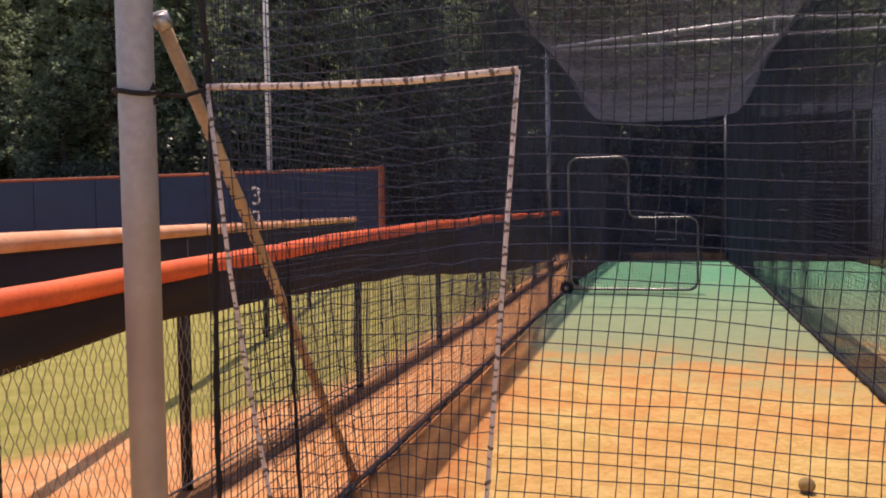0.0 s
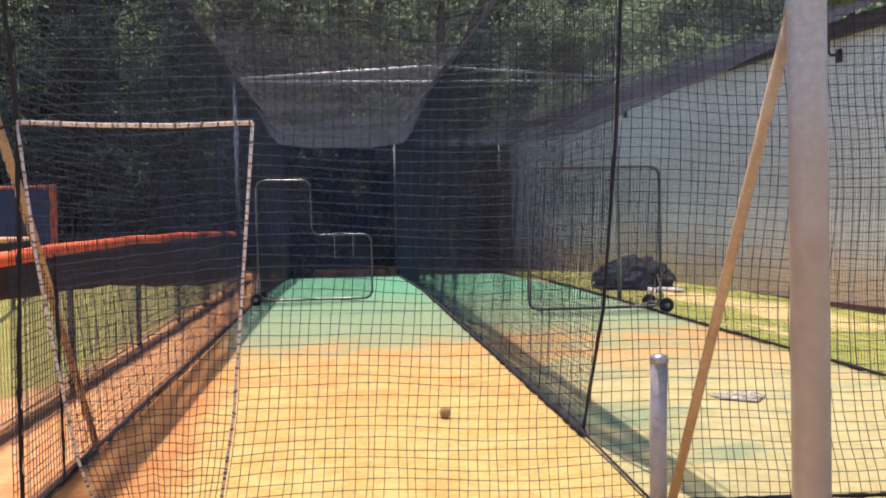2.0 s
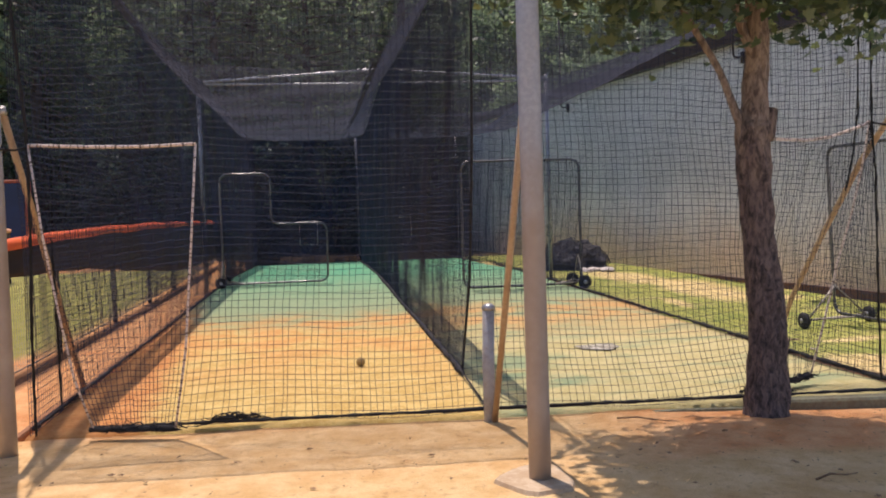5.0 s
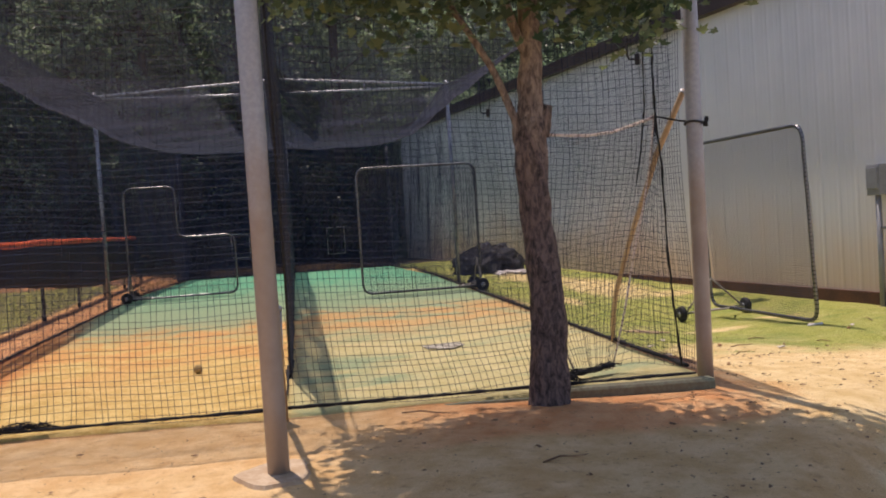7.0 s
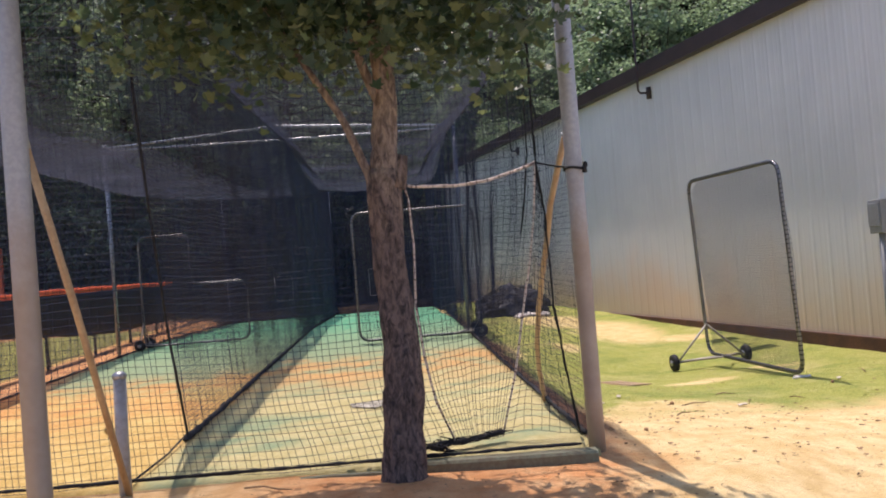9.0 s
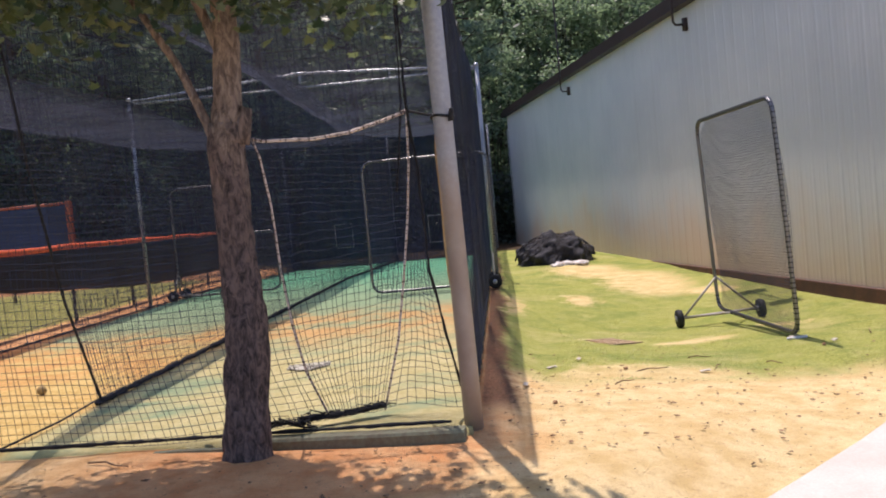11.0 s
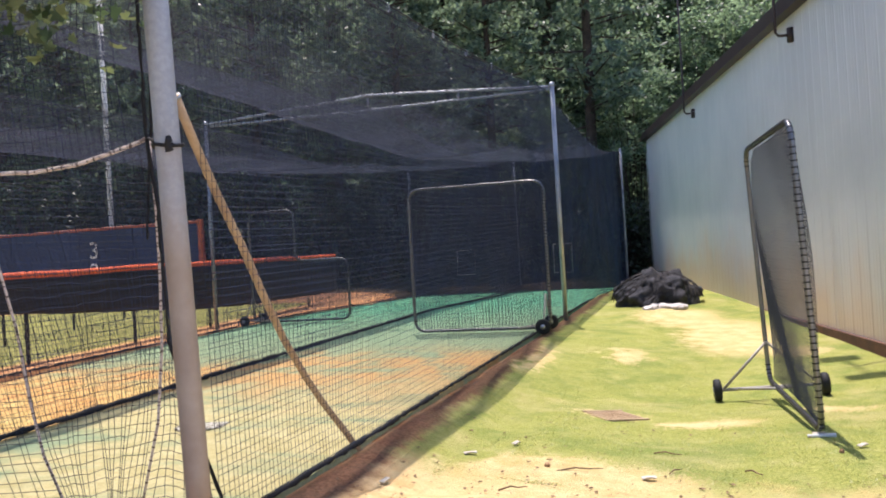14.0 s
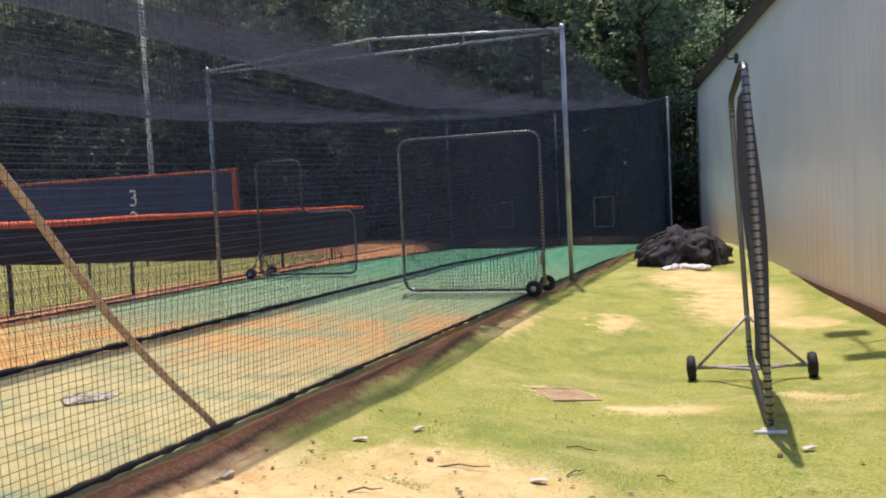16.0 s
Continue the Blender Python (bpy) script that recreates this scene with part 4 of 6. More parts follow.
flap("net_door", [(-0.66, 2.88, 0.05), (-0.74, 2.83, 0.36), (-0.80, 2.81, 0.75), (-0.86, 2.80, 1.17), (-0.915, 2.80, 1.69)], [(-0.19, 2.82, 0.05), (-0.11, 2.80, 0.5), (-0.055, 2.80, 1.1), (-0.005, 2.80, 1.68)],
     [(-0.915, 2.80, 1.69), (-0.6, 2.80, 1.675), (-0.3, 2.80, 1.67), (-0.005, 2.80, 1.68)], "roped black net door hanging open at the foot", 21, [(-0.68, 2.88, 0.05), (-0.4, 2.85, 0.05), (-0.18, 2.82, 0.04)])
flap("net_door", [(3.59, 3.0, 0.04), (3.48, 2.98, 0.32), (3.43, 2.965, 0.59), (3.40, 2.945, 0.91), (3.413, 2.82, 1.29), (3.40, 2.73, 1.55), (3.375, 2.70, 1.64)], [(3.89, 3.12, 0.04), (4.008, 3.12, 0.45), (4.076, 3.085, 0.807), (4.139, 3.01, 1.156), (4.176, 2.955, 1.438), (4.198, 2.90, 1.735)],
     [(3.375, 2.70, 1.64), (3.43, 2.714, 1.627), (3.69, 2.778, 1.619), (3.876, 2.823, 1.639), (4.04, 2.861, 1.684), (4.163, 2.89, 1.722), (4.198, 2.90, 1.738)], "roped black net door drawn narrow at the foot", 33, [(3.42, 2.90, 0.07), (3.58, 2.98, 0.06), (3.75, 3.05, 0.06), (3.90, 3.11, 0.07)])


def corner_gusset():
    """Net drawn in from the door's edge rope to the side net."""
    zs = [0.04, 0.45, 0.807, 1.156, 1.438, 1.735]
    xa, ya = [3.89, 4.008, 4.076, 4.139, 4.176, 4.198], [3.12, 3.12, 3.085, 3.01, 2.955, 2.90]
    xb, yb = [4.378, 4.305, 4.25, 4.235, 4.23, 4.20], [3.07, 2.98, 2.91, 2.895, 2.89, 2.885]

    def surf(u, v):
        z = 0.05 + 1.68 * v
        x = np.interp(z, zs, xa) * (1 - u) + np.interp(z, zs, xb) * u
        y = np.interp(z, zs, ya) * (1 - u) + np.interp(z, zs, yb) * u + 0.04 * np.sin(np.pi * u) * np.sin(np.pi * v)
        return np.stack([x, y, z + 0.02 * np.sin(u * 5)], axis=-1)
    netting("netting", surf, 0.36, 1.68, fn, 0.0018, kv=18, ku=8)


corner_gusset()


def tie(p, q, post_xy, r_post, z, label):
    t = thing("tie_rope", label, "rope")
    mid = Vector(p).lerp(Vector(q), 0.5) - Vector((0, 0, 0.012))
    part("line", tube([p, tuple(mid), q], 0.007, 6), ROPE_BLACK, t)
    ring = [(post_xy[0] + (r_post + 0.008) * math.cos(a), post_xy[1] + (r_post + 0.008) * math.sin(a), z + 0.006 * math.sin(a * 2)) for a in np.linspace(0, 2 * math.pi, 18, endpoint=False)]
    part("loop", tube(ring, 0.008, 6, close=True), ROPE_BLACK, t)
    part("knot", bundle([(q[0], q[1] - 0.03, z - 0.03), (q[0], q[1] - 0.035, z + 0.03)], 0.016, 8, 0.02), ROPE_BLACK, t)


tie((-0.915, 2.80, 1.685), (-1.01, 2.70, 1.66), (-1.05, 2.66), 0.050, 1.66, "thin black tie from door to post")
tie((4.20, 2.89, 1.735), (4.45, 2.70, 1.665), (4.40, 2.736), 0.052, 1.665, "thin black tie from door to post")


# ---- pitching screens ----
def rounded(pts, r, n=6):
    """A closed line with rounded corners (x along, z up)."""
    out = []
    k = len(pts)
    for i in range(k):
        a, p, c = Vector(pts[i - 1]), Vector(pts[i]), Vector(pts[(i + 1) % k])
        d1, d2 = (a - p).normalized(), (c - p).normalized()
        for s in range(n + 1):
            f = s / n
            out.append(p + d1 * r * (1 - f) ** 2 + d2 * r * f ** 2)
    return out


AXLE = surface("worn_axle_paint", (0.50, 0.46, 0.40), (0.30, 0.26, 0.22), 0.6, 0.1, big=6, fine=60, relief=0.1)


def pitching_screen(outline, label, wheel_x, wheel_sep, foot_z, clipper, wheel_side=1, mesh=0.045, twine=None, r_twine=0.002):
    t = thing("pitching_screen", label, "protective screen")
    line = rounded(outline, 0.17)
    pts = [(p.x, 0, p.y) for p in line]
    part("pipe_frame", tube(pts, 0.021, 10, close=True), SCREEN_PIPE, t)
    xs = [p[0] for p in outline]
    zs = [p[1] for p in outline]
    x0, x1, z0, z1 = min(xs), max(xs), min(zs), max(zs)
    lines_v, lines_h = [], []
    for x in np.arange(x0 + mesh, x1, mesh):
        top = clipper(x)
        lines_v.append([(x + 0.006 * math.sin(z * 6 + x * 9), 0.035 + 0.02 * math.sin(x * 2 + z * 3), z) for z in np.linspace(z0 + 0.01, top, 12)])
    for z in np.arange(z0 + mesh, z1, mesh):
        xe = [x for x in np.arange(x0, x1 + 0.001, 0.02) if clipper(x) >= z]
        if len(xe) > 2:
            lines_h.append([(x, 0.035 + 0.02 * math.sin(x * 2 + z * 3), z + 0.006 * math.sin(x * 5 + z * 7)) for x in np.linspace(xe[0], xe[-1], 12)])
    back_v = [[(x + 0.02, 0.004 - y, z + 0.015) for x, y, z in l] for l in lines_v]
    back_h = [[(x, 0.004 - y, z + 0.021) for x, y, z in l] for l in lines_h]
    layers = [strands(lines_v, r_twine), strands(lines_h, r_twine)] + ([] if twine else [strands(back_v, r_twine), strands(back_h, r_twine)])
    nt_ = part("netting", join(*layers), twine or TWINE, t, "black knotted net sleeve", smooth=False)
    nt_["kind"] = "stuff"
    lace = None
    for i in range(0, len(pts) - 1):
        a, b2 = Vector(pts[i]), Vector(pts[i + 1])
        k = max(1, int((b2 - a).length / 0.045))
        for j in range(k):
            p = a.lerp(b2, (j + 0.5) / k)
            d = (b2 - a).normalized() * 0.005
            g = tube([p - d, p + d], 0.0245, 6)
            lace = g if lace is None else (lace[0] + g[0], lace[1] + [tuple(q + len(lace[0]) for q in f) for f in g[1]])
    lc = part("lacing", lace, ROPE_BLACK, t, "black lacing round the pipe")
    lc["kind"] = "stuff"
    # axle, struts, wheels
    r = 0.105
    za = foot_z + r
    part("axle", tube([(wheel_x, -wheel_sep, za), (wheel_x, wheel_sep, za)], 0.016, 8), AXLE, t)
    for s in (-1, 1):
        part("strut", tube([(wheel_x, s * wheel_sep * 0.9, za), (wheel_x, 0, za + 0.42)], 0.013, 8), AXLE, t)
        part("stay", tube([(wheel_x, s * wheel_sep * 0.62, za), (wheel_x + wheel_side * 0.42, 0, z0)], 0.013, 8), AXLE, t)
        wheel = part("wheel", tube([(wheel_x, s * wheel_sep + q, za) for q in (-0.036, -0.03, -0.012, 0.012, 0.03, 0.036)], [0.07, 0.097, r, r, 0.097, 0.07], 20), RUBBER, t, "black rubber tyre")
        part("hub", tube([(wheel_x, s * wheel_sep - 0.042, za), (wheel_x, s * wheel_sep + 0.042, za)], 0.035, 12), GALV, wheel)
    return t


W = 1.94
full = [(0, 0.06), (W, 0.06), (W, 2.08), (0, 2.08)]


def full_top(x):
    e = max(0.0, 0.16 - min(x, W - x))
    return 2.07 - e * 0.7


sA = pitching_screen(full, "square pipe-framed net screen standing on turf", W - 0.05, 0.36, 0.0, full_top, -1)
sA.matrix_world = pose(2.725, 11.08, 0.0, 0, 0, 0.0)
tall = [(0, 0.06), (2.13, 0.06), (2.13, 2.2), (0, 2.2)]


def tall_top(x):
    return 2.19 - max(0.0, 0.16 - min(x, 2.13 - x)) * 0.7


# lighter copy of the twine, sunlight on this screen put into its colour
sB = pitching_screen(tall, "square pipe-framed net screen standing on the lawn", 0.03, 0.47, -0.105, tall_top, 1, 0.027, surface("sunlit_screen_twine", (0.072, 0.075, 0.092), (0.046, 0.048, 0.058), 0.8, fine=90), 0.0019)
part("skid", tube([(2.08, -0.09, 0.025), (2.08, 0.09, 0.025)], 0.014, 10), WHITE, sB, "pale worn skid under the corner")
# stands edge-on to the lane, near corner towards the sand
sB.matrix_world = pose(7.14, 7.985, -0.255, 2.5, 0.3, -86.6)

ell = [(0, 0.06), (1.97, 0.06), (1.97, 1.18), (0.93, 1.18), (0.93, 2.14), (0, 2.14)]


def ell_top(x):
    if x < 0.93:
        return 2.13 - max(0.0, 0.16 - min(x, 0.93 - x)) * 0.7
    return 1.17 - max(0.0, 0.16 - (1.97 - x)) * 0.7


sL = pitching_screen(ell, "L-shaped pipe-framed net screen in the far lane", 0.0, 0.36, 0.0, ell_top, 1)
sL.matrix_world = pose(-1.45, 14.02, 0.0, 0, 0, 0.5)

# ---- fence on the field side ----
def fence_x(y):
    return -1.86 - 0.042 * (y - 3.0)


def cap_z(y):
    return float(np.interp(y, [-4, 3.2, 4.4, 7.7, 12, 20, 23], [0.96, 1.03, 1.08, 1.17, 1.22, 1.25, 1.26]))


def screen_drop(y):
    return float(np.interp(y, [-4, 4, 5.5, 7, 10, 13, 16, 23], [0.18, 0.19, 0.25, 0.34, 0.56, 0.79, 0.9, 0.92]))


def gfx(y):
    return 0.010 * max(0, y - 6)


def fence():
    t = thing("field_fence", "low chain-link fence with orange guard and dark windscreen", "fence")
    ys = np.arange(-4.0, 20.9, 0.25)
    pts = [(fence_x(y), y, cap_z(y) + 0.006 * math.sin(y * 2.3)) for y in ys]
    part("guard", tube(pts, 0.052, 14), CAP, t, "orange plastic pipe guard")
    for y in np.arange(-3.2, 20.8, 2.45):
        part("post", tube([(fence_x(y) - 0.03, y, -0.15), (fence_x(y) - 0.03, y, cap_z(y))], 0.028, 10), SCREEN, t, "black fence post")
    vs, fs = [], []
    n = len(ys)
    rows = 7
    for i, y in enumerate(ys):
        for r in range(rows):
            z = cap_z(y) - 0.03 - (screen_drop(y) + 0.008 * math.sin(y * 1.4) + 0.006 * math.sin(y * 4.7)) * r / (rows - 1)
            vs.append((fence_x(y) + 0.02 + 0.012 * math.sin(y * 3 + r), y, z))
    fs = [(i * rows + r, (i + 1) * rows + r, (i + 1) * rows + r + 1, i * rows + r + 1) for i in range(n - 1) for r in range(rows - 1)]
    sc = part("windscreen", (vs, fs), SCREEN, t, "dark brown mesh windscreen")
    md = sc.modifiers.new("thick", "SOLIDIFY")
    md.thickness = 0.004
    wires = []
    p = 0.058
    H = 0.98
    k = int(H / p) + 1
    for i, y in enumerate(np.arange(-2.0, 20.7, p)):
        for s in (0, 1):
            line = []
            for j in range(k):
                yy = y + (p / 2 if (j + s) % 2 else 0) * 1.0
                line.append((fence_x(yy) - 0.004 + 0.008 * (s - 0.5), yy + (p / 2 if s else 0), gfx(yy) + 0.01 + j * p * 1.0))
            wires.append(line)
    w = part("chain_link", strands(wires, 0.0022), WIRE, t, "dull chain-link wire", smooth=False)
    w["kind"] = "stuff"
    part("bottom_wire", tube([(fence_x(y), y, 0.03 + gfx(y)) for y in ys], 0.006, 6), WIRE, t)


fence()

t = thing("far_fence", "low fence with bleached orange guard across the field", "fence")
ffx = lambda y: -2.55 - 0.285 * (y - 3.6)
ys = np.arange(0.0, 17.1, 0.5)
part("guard", tube([(ffx(y), y, 1.21) for y in ys], 0.05, 12), CAP_PALE, t, "bleached plastic pipe guard")
for y in np.arange(1.0, 17.2, 2.6):
    part("post", tube([(ffx(y), y, -0.1), (ffx(y), y, 1.2)], 0.027, 10), SCREEN, t)
sc = part("windscreen", ([(ffx(y) + 0.02, y, z) for y in ys for z in (1.17, 0.85, 0.62)], [(i * 3 + r, (i + 1) * 3 + r, (i + 1) * 3 + r + 1, i * 3 + r + 1) for i in range(len(ys) - 1) for r in range(2)]), SCREEN, t, "dark brown mesh windscreen")
sc.modifiers.new("thick", "SOLIDIFY").thickness = 0.004

# outfield wall, distance figures and foul pole
t = thing("outfield_wall", "navy padded outfield wall edged in orange", "wall", (0, 22.95, 0))
for i in range(12):
    x1 = -8.13 - i * 2.4
    part("panel", box(x1 - 2.385, -0.05, 0.1, x1, 0.05, 2.56, 0.02), BLUE, t, smooth=False)
    part("top_rail", tube([(x1 - 2.4, -0.02, 2.61), (x1, -0.02, 2.61)], 0.05, 10), CAP_DULL, t, "dull orange top guard")
part("end_post", box(-8.11, -0.09, 0.0, -7.97, 0.09, 2.68, 0.02), CAP_DULL, t, "dull orange end post", smooth=False)


def letters(text, size, loc, rot, mat, parent, name="figure"):
    cu = bpy.data.curves.new(name, "FONT")
    cu.body, cu.size, cu.extrude, cu.align_x = text, size, 0.006, "CENTER"
    tmp = bpy.data.objects.new("tmp", cu)
    me = bpy.data.meshes.new_from_object(tmp)
    bpy.data.objects.remove(tmp)
    me.materials.append(mat)
    ob = new(name, me)
    ob.parent = parent
    ob.matrix_basis = pose(*loc, *rot)
    return ob


letters("3", 0.78, (-12.0, -0.062, 1.66), (90, 0, 0), WHITE, t)
letters("2", 0.78, (-12.0, -0.062, 0.96), (90, 0, 0), WHITE, t)
t = thing("foul_pole", "tall white foul pole behind the outfield wall", "pole", (-12.15, 24.05, 0))
part("shaft", tube([(0, 0, -0.1), (0, 0, 5), (0, 0, 11)], 0.085, 14), WHITE, t)

# ---- metal building ----
WA, WB = Vector((5.594, 28.4, 0)), Vector((9.035, 6.06, 0))
WD = (WB - WA).normalized()
WN = Vector((WD.y, -WD.x, 0))
WN = WN if WN.x < 0 else -WN
WTOP = 4.07


def eave_z(f):
    """Underside of the eave, from the far corner (0) to the near one (1)."""
    return 4.51 - 0.44 * f




def siding_panel(width, z0, z1):
    """One sheet: flats with a high rib each 0.3 m and two low ribs between (x along, -y out)."""
    prof = []
    n = round(width / 0.305)
    for i in range(n):
        o = i * 0.305
        prof += [(o, 0), (o + 0.075, 0), (o + 0.083, 0.0015), (o + 0.10, 0.0015), (o + 0.108, 0), (o + 0.165, 0), (o + 0.173, 0.0015), (o + 0.19, 0.0015), (o + 0.198, 0), (o + 0.235, 0), (o + 0.252, 0.0045), (o + 0.284, 0.0045), (o + 0.301, 0)]
    prof.append((n * 0.305, 0))
    vs = [(x, -d, z) for z in (z0, z1) for x, d in prof] + [(x, 0.03, z) for z in (z0, z1) for x in (0, width)]
    k = len(prof)
    fs = [(i, i + 1, k + i + 1, k + i) for i in range(k - 1)]
    a = 2 * k
    fs += [(a + 1, a, a + 2, a + 3), (0, k, a + 2, a), (a + 1, a + 3, 2 * k - 1, k - 1)]
    return vs, fs


bld = thing("metal_building", "pale ribbed metal building with dark eave trim", "building")
npan = 24
pw = 0.904
fit = Matrix.Diagonal((pw / 0.915, 1, 1, 1))
rot = math.degrees(math.atan2(WD.y, WD.x))
first = None
for i in range(npan + 1):
    p = WA + WD * (i * pw)
    rise = (eave_z(i / npan) + 0.16) / (WTOP + 0.16)
    o = part("siding_sheet", siding_panel(0.915, -0.16, WTOP), SIDING, bld, smooth=False) if first is None else new("siding_sheet", first)
    first = o.data
    o.parent = bld
    o.matrix_basis = Matrix.Translation(p + Vector((0, 0, 0.16 * rise - 0.16))) @ pose(0, 0, 0, 0, 0, rot) @ fit @ Matrix.Diagonal((1, 1, rise, 1))
CORNER = WA + WD * (npan * pw + pw)
rot2 = rot + 90
for i in range(10):
    p = CORNER + Vector((-WN.x, -WN.y, 0)) * (0.03 + i * pw)
    o = new("siding_sheet", first)
    o.parent = bld
    o.matrix_basis = Matrix.Translation(p) @ pose(0, 0, 0, 0, 0, rot2) @ fit


def slab(points, z0, z1):
    k = len(points)
    vs = [(p[0], p[1], z0) for p in points] + [(p[0], p[1], z1) for p in points]
    return vs, [tuple(range(k - 1, -1, -1)), tuple(range(k, 2 * k))] + [(i, (i + 1) % k, k + (i + 1) % k, k + i) for i in range(k)]


def sloped(points, low, high):
    """A slab whose under and upper side follow the eave's fall."""
    k = len(points)
    fall = [0.44 * (1 - (Vector((p[0], p[1], 0)) - WA).dot(WD) / (npan * pw)) for p in points]
    vs = [(p[0], p[1], low + f) for p, f in zip(points, fall)] + [(p[0], p[1], high + f) for p, f in zip(points, fall)]
    return vs, [tuple(range(k - 1, -1, -1)), tuple(range(k, 2 * k))] + [(i, (i + 1) % k, k + (i + 1) % k, k + i) for i in range(k)]


def along_wall(s, out):
    p = WA + WD * s + WN * out
    return (p.x, p.y)


total = npan * pw + pw
part("eave_gutter", sloped([along_wall(-0.25, 0.0), along_wall(total + 0.2, 0.0), along_wall(total + 0.2, 0.16), along_wall(-0.25, 0.16)], WTOP, WTOP + 0.17), TRIM, bld, "dark brown eave gutter", smooth=False)
part("roof", sloped([along_wall(-0.3, 0.10), along_wall(total + 0.25, 0.10), along_wall(total + 0.25, -9.4), along_wall(-0.3, -9.4)], WTOP + 0.175, WTOP + 0.26), TRIM, bld, "dark roof sheet", smooth=False)
part("base_angle", slab([along_wall(-0.02, 0.0), along_wall(total + 0.05, 0.0), along_wall(total + 0.05, 0.05), along_wall(-0.02, 0.05)], -0.42, -0.09), BASE_EDGE, bld, "rust-brown base course", smooth=False)
part("corner_trim", slab([along_wall(total - 0.10, 0.034), along_wall(total + 0.035, 0.034), along_wall(total + 0.035, 0.030), along_wall(total - 0.10, 0.030)], -0.2, WTOP), SIDING, bld, "pale corner flashing", smooth=False)
part("corner_trim", slab([along_wall(0.09, 0.034), along_wall(-0.03, 0.034), along_wall(-0.03, 0.03), along_wall(0.09, 0.03)], -0.2, WTOP), SIDING, bld, "pale corner flashing", smooth=False)
part("end_wall", slab([along_wall(-0.0, -0.03), along_wall(0.05, -0.03), along_wall(0.05, -9.2), along_wall(0.0, -9.2)], -0.2, WTOP), SIDING, bld, smooth=False)
part("back_wall", slab([along_wall(0, -9.15), along_wall(total, -9.15), along_wall(total, -9.2), along_wall(0, -9.2)], -0.2, WTOP), SIDING, bld, smooth=False)


def wall_point(s, out, z):
    x, y = along_wall(s, out)
    return Vector((x, y, z))


for s, hz in ((8.88, 4.01), (16.42, 3.89)):
    t = thing("wall_mast", "thin dark pipe mast on an elbow bracket", "mast", wall_point(s, 0.03, hz))
    o = Vector(WN) * 0.20
    up = 5.1
    part("pipe", tube([(0, 0, 0), tuple(o * 0.8), tuple(o + Vector((0, 0, 0.05))), tuple(o + Vector((0, 0, 0.3))), tuple(o + Vector((0, 0, up)))], 0.02, 8), TRIM, t)
    part("wall_plate", tube([(0, 0, -0.10), (0, 0, 0.10)], 0.05, 8), TRIM, t, "dark wall bracket")
    if s > 10:
        # unseen floodlights assumed on a high outrigger, to cast two shadows on the lawn
        tip = o + Vector((-0.75, -0.4, up))
        part("outrigger", tube([o + Vector((0, 0, up - 0.1)), tip], 0.022, 8), TRIM, t)
        part("crossbar", tube([tip + Vector((-0.05, 0.55, 0)), tip + Vector((0.1, -0.55, 0))], 0.022, 8), TRIM, t)
        for k in (0.5, -0.5):
            head = box(-0.2, -0.13, -0.16, 0.2, 0.13, 0.0, 0.02)
            bmesh.ops.translate(head, verts=head.verts, vec=tip + Vector((-0.09 * k, k, 0)))
            part("floodlight", head, TRIM, t, "assumed dark floodlight head, out of view", smooth=False)

t = thing("meter_box", "grey electric meter box on a wall conduit", "meter box", wall_point(21.78, 0.03, 0))
bxm = box(-0.10, -0.075, 1.12, 0.10, 0.075, 1.50, 0.012)
b_ = part("box", bxm, METER, t, smooth=False)
b_.matrix_basis = Matrix.Translation(WN * 0.07) @ pose(0, 0, 0, 0, 0, rot)
lid = part("lid", box(-0.085, -0.095, 1.2, 0.085, -0.077, 1.46, 0.006), METER, t, "grey hinged lid", smooth=False)
lid.matrix_basis = b_.matrix_basis
part("conduit", tube([WN * 0.07 + Vector((0, 0, -0.4)), WN * 0.07 + Vector((0, 0, 1.13))], 0.036, 10), METER, t)
part("side_pipe", tube([WN * 0.07 + Vector((0, 0, 0.72)), WN * 0.07 + WD * 0.2 + Vector((0, 0, 0.72))], 0.016, 8), METER, t)

t = thing("wall_sign", "small white number sign by the building corner", "sign", CORNER + WN * 0.06 + Vector((0, 0, 3.2)))
sg = part("plate", box(0.12, -0.06, -0.12, 0.95, -0.04, 0.5, 0.004), WHITE, t, smooth=False)
sg.matrix_basis = pose(0, 0, 0, 0, 0, rot2)
for a in (0.2, 0.45, 0.7):
    br = part("bar", box(a, -0.066, 0.0, a + 0.17, -0.061, 0.36, 0.001), INK, t, smooth=False)
    br.matrix_basis = pose(0, 0, 0, 0, 0, rot2)

# ---- concrete walk ----
outline = [(4.9, 1.15), (5.4, 1.64), (5.9, 2.14), (6.4, 2.65), (6.85, 3.15), (7.6, 3.72), (8.6, 4.25), (10.0, 4.6), (13, 4.9), (13, -5), (3.2, -5), (3.3, -2.4), (3.75, -0.6), (4.2, 0.3)]
wk = part("pavement", slab(outline, -0.5, -0.205), CONCRETE, smooth=False)
tagged(wk, "pale sunlit concrete walk crossing the dirt", "pavement", kind="structure")


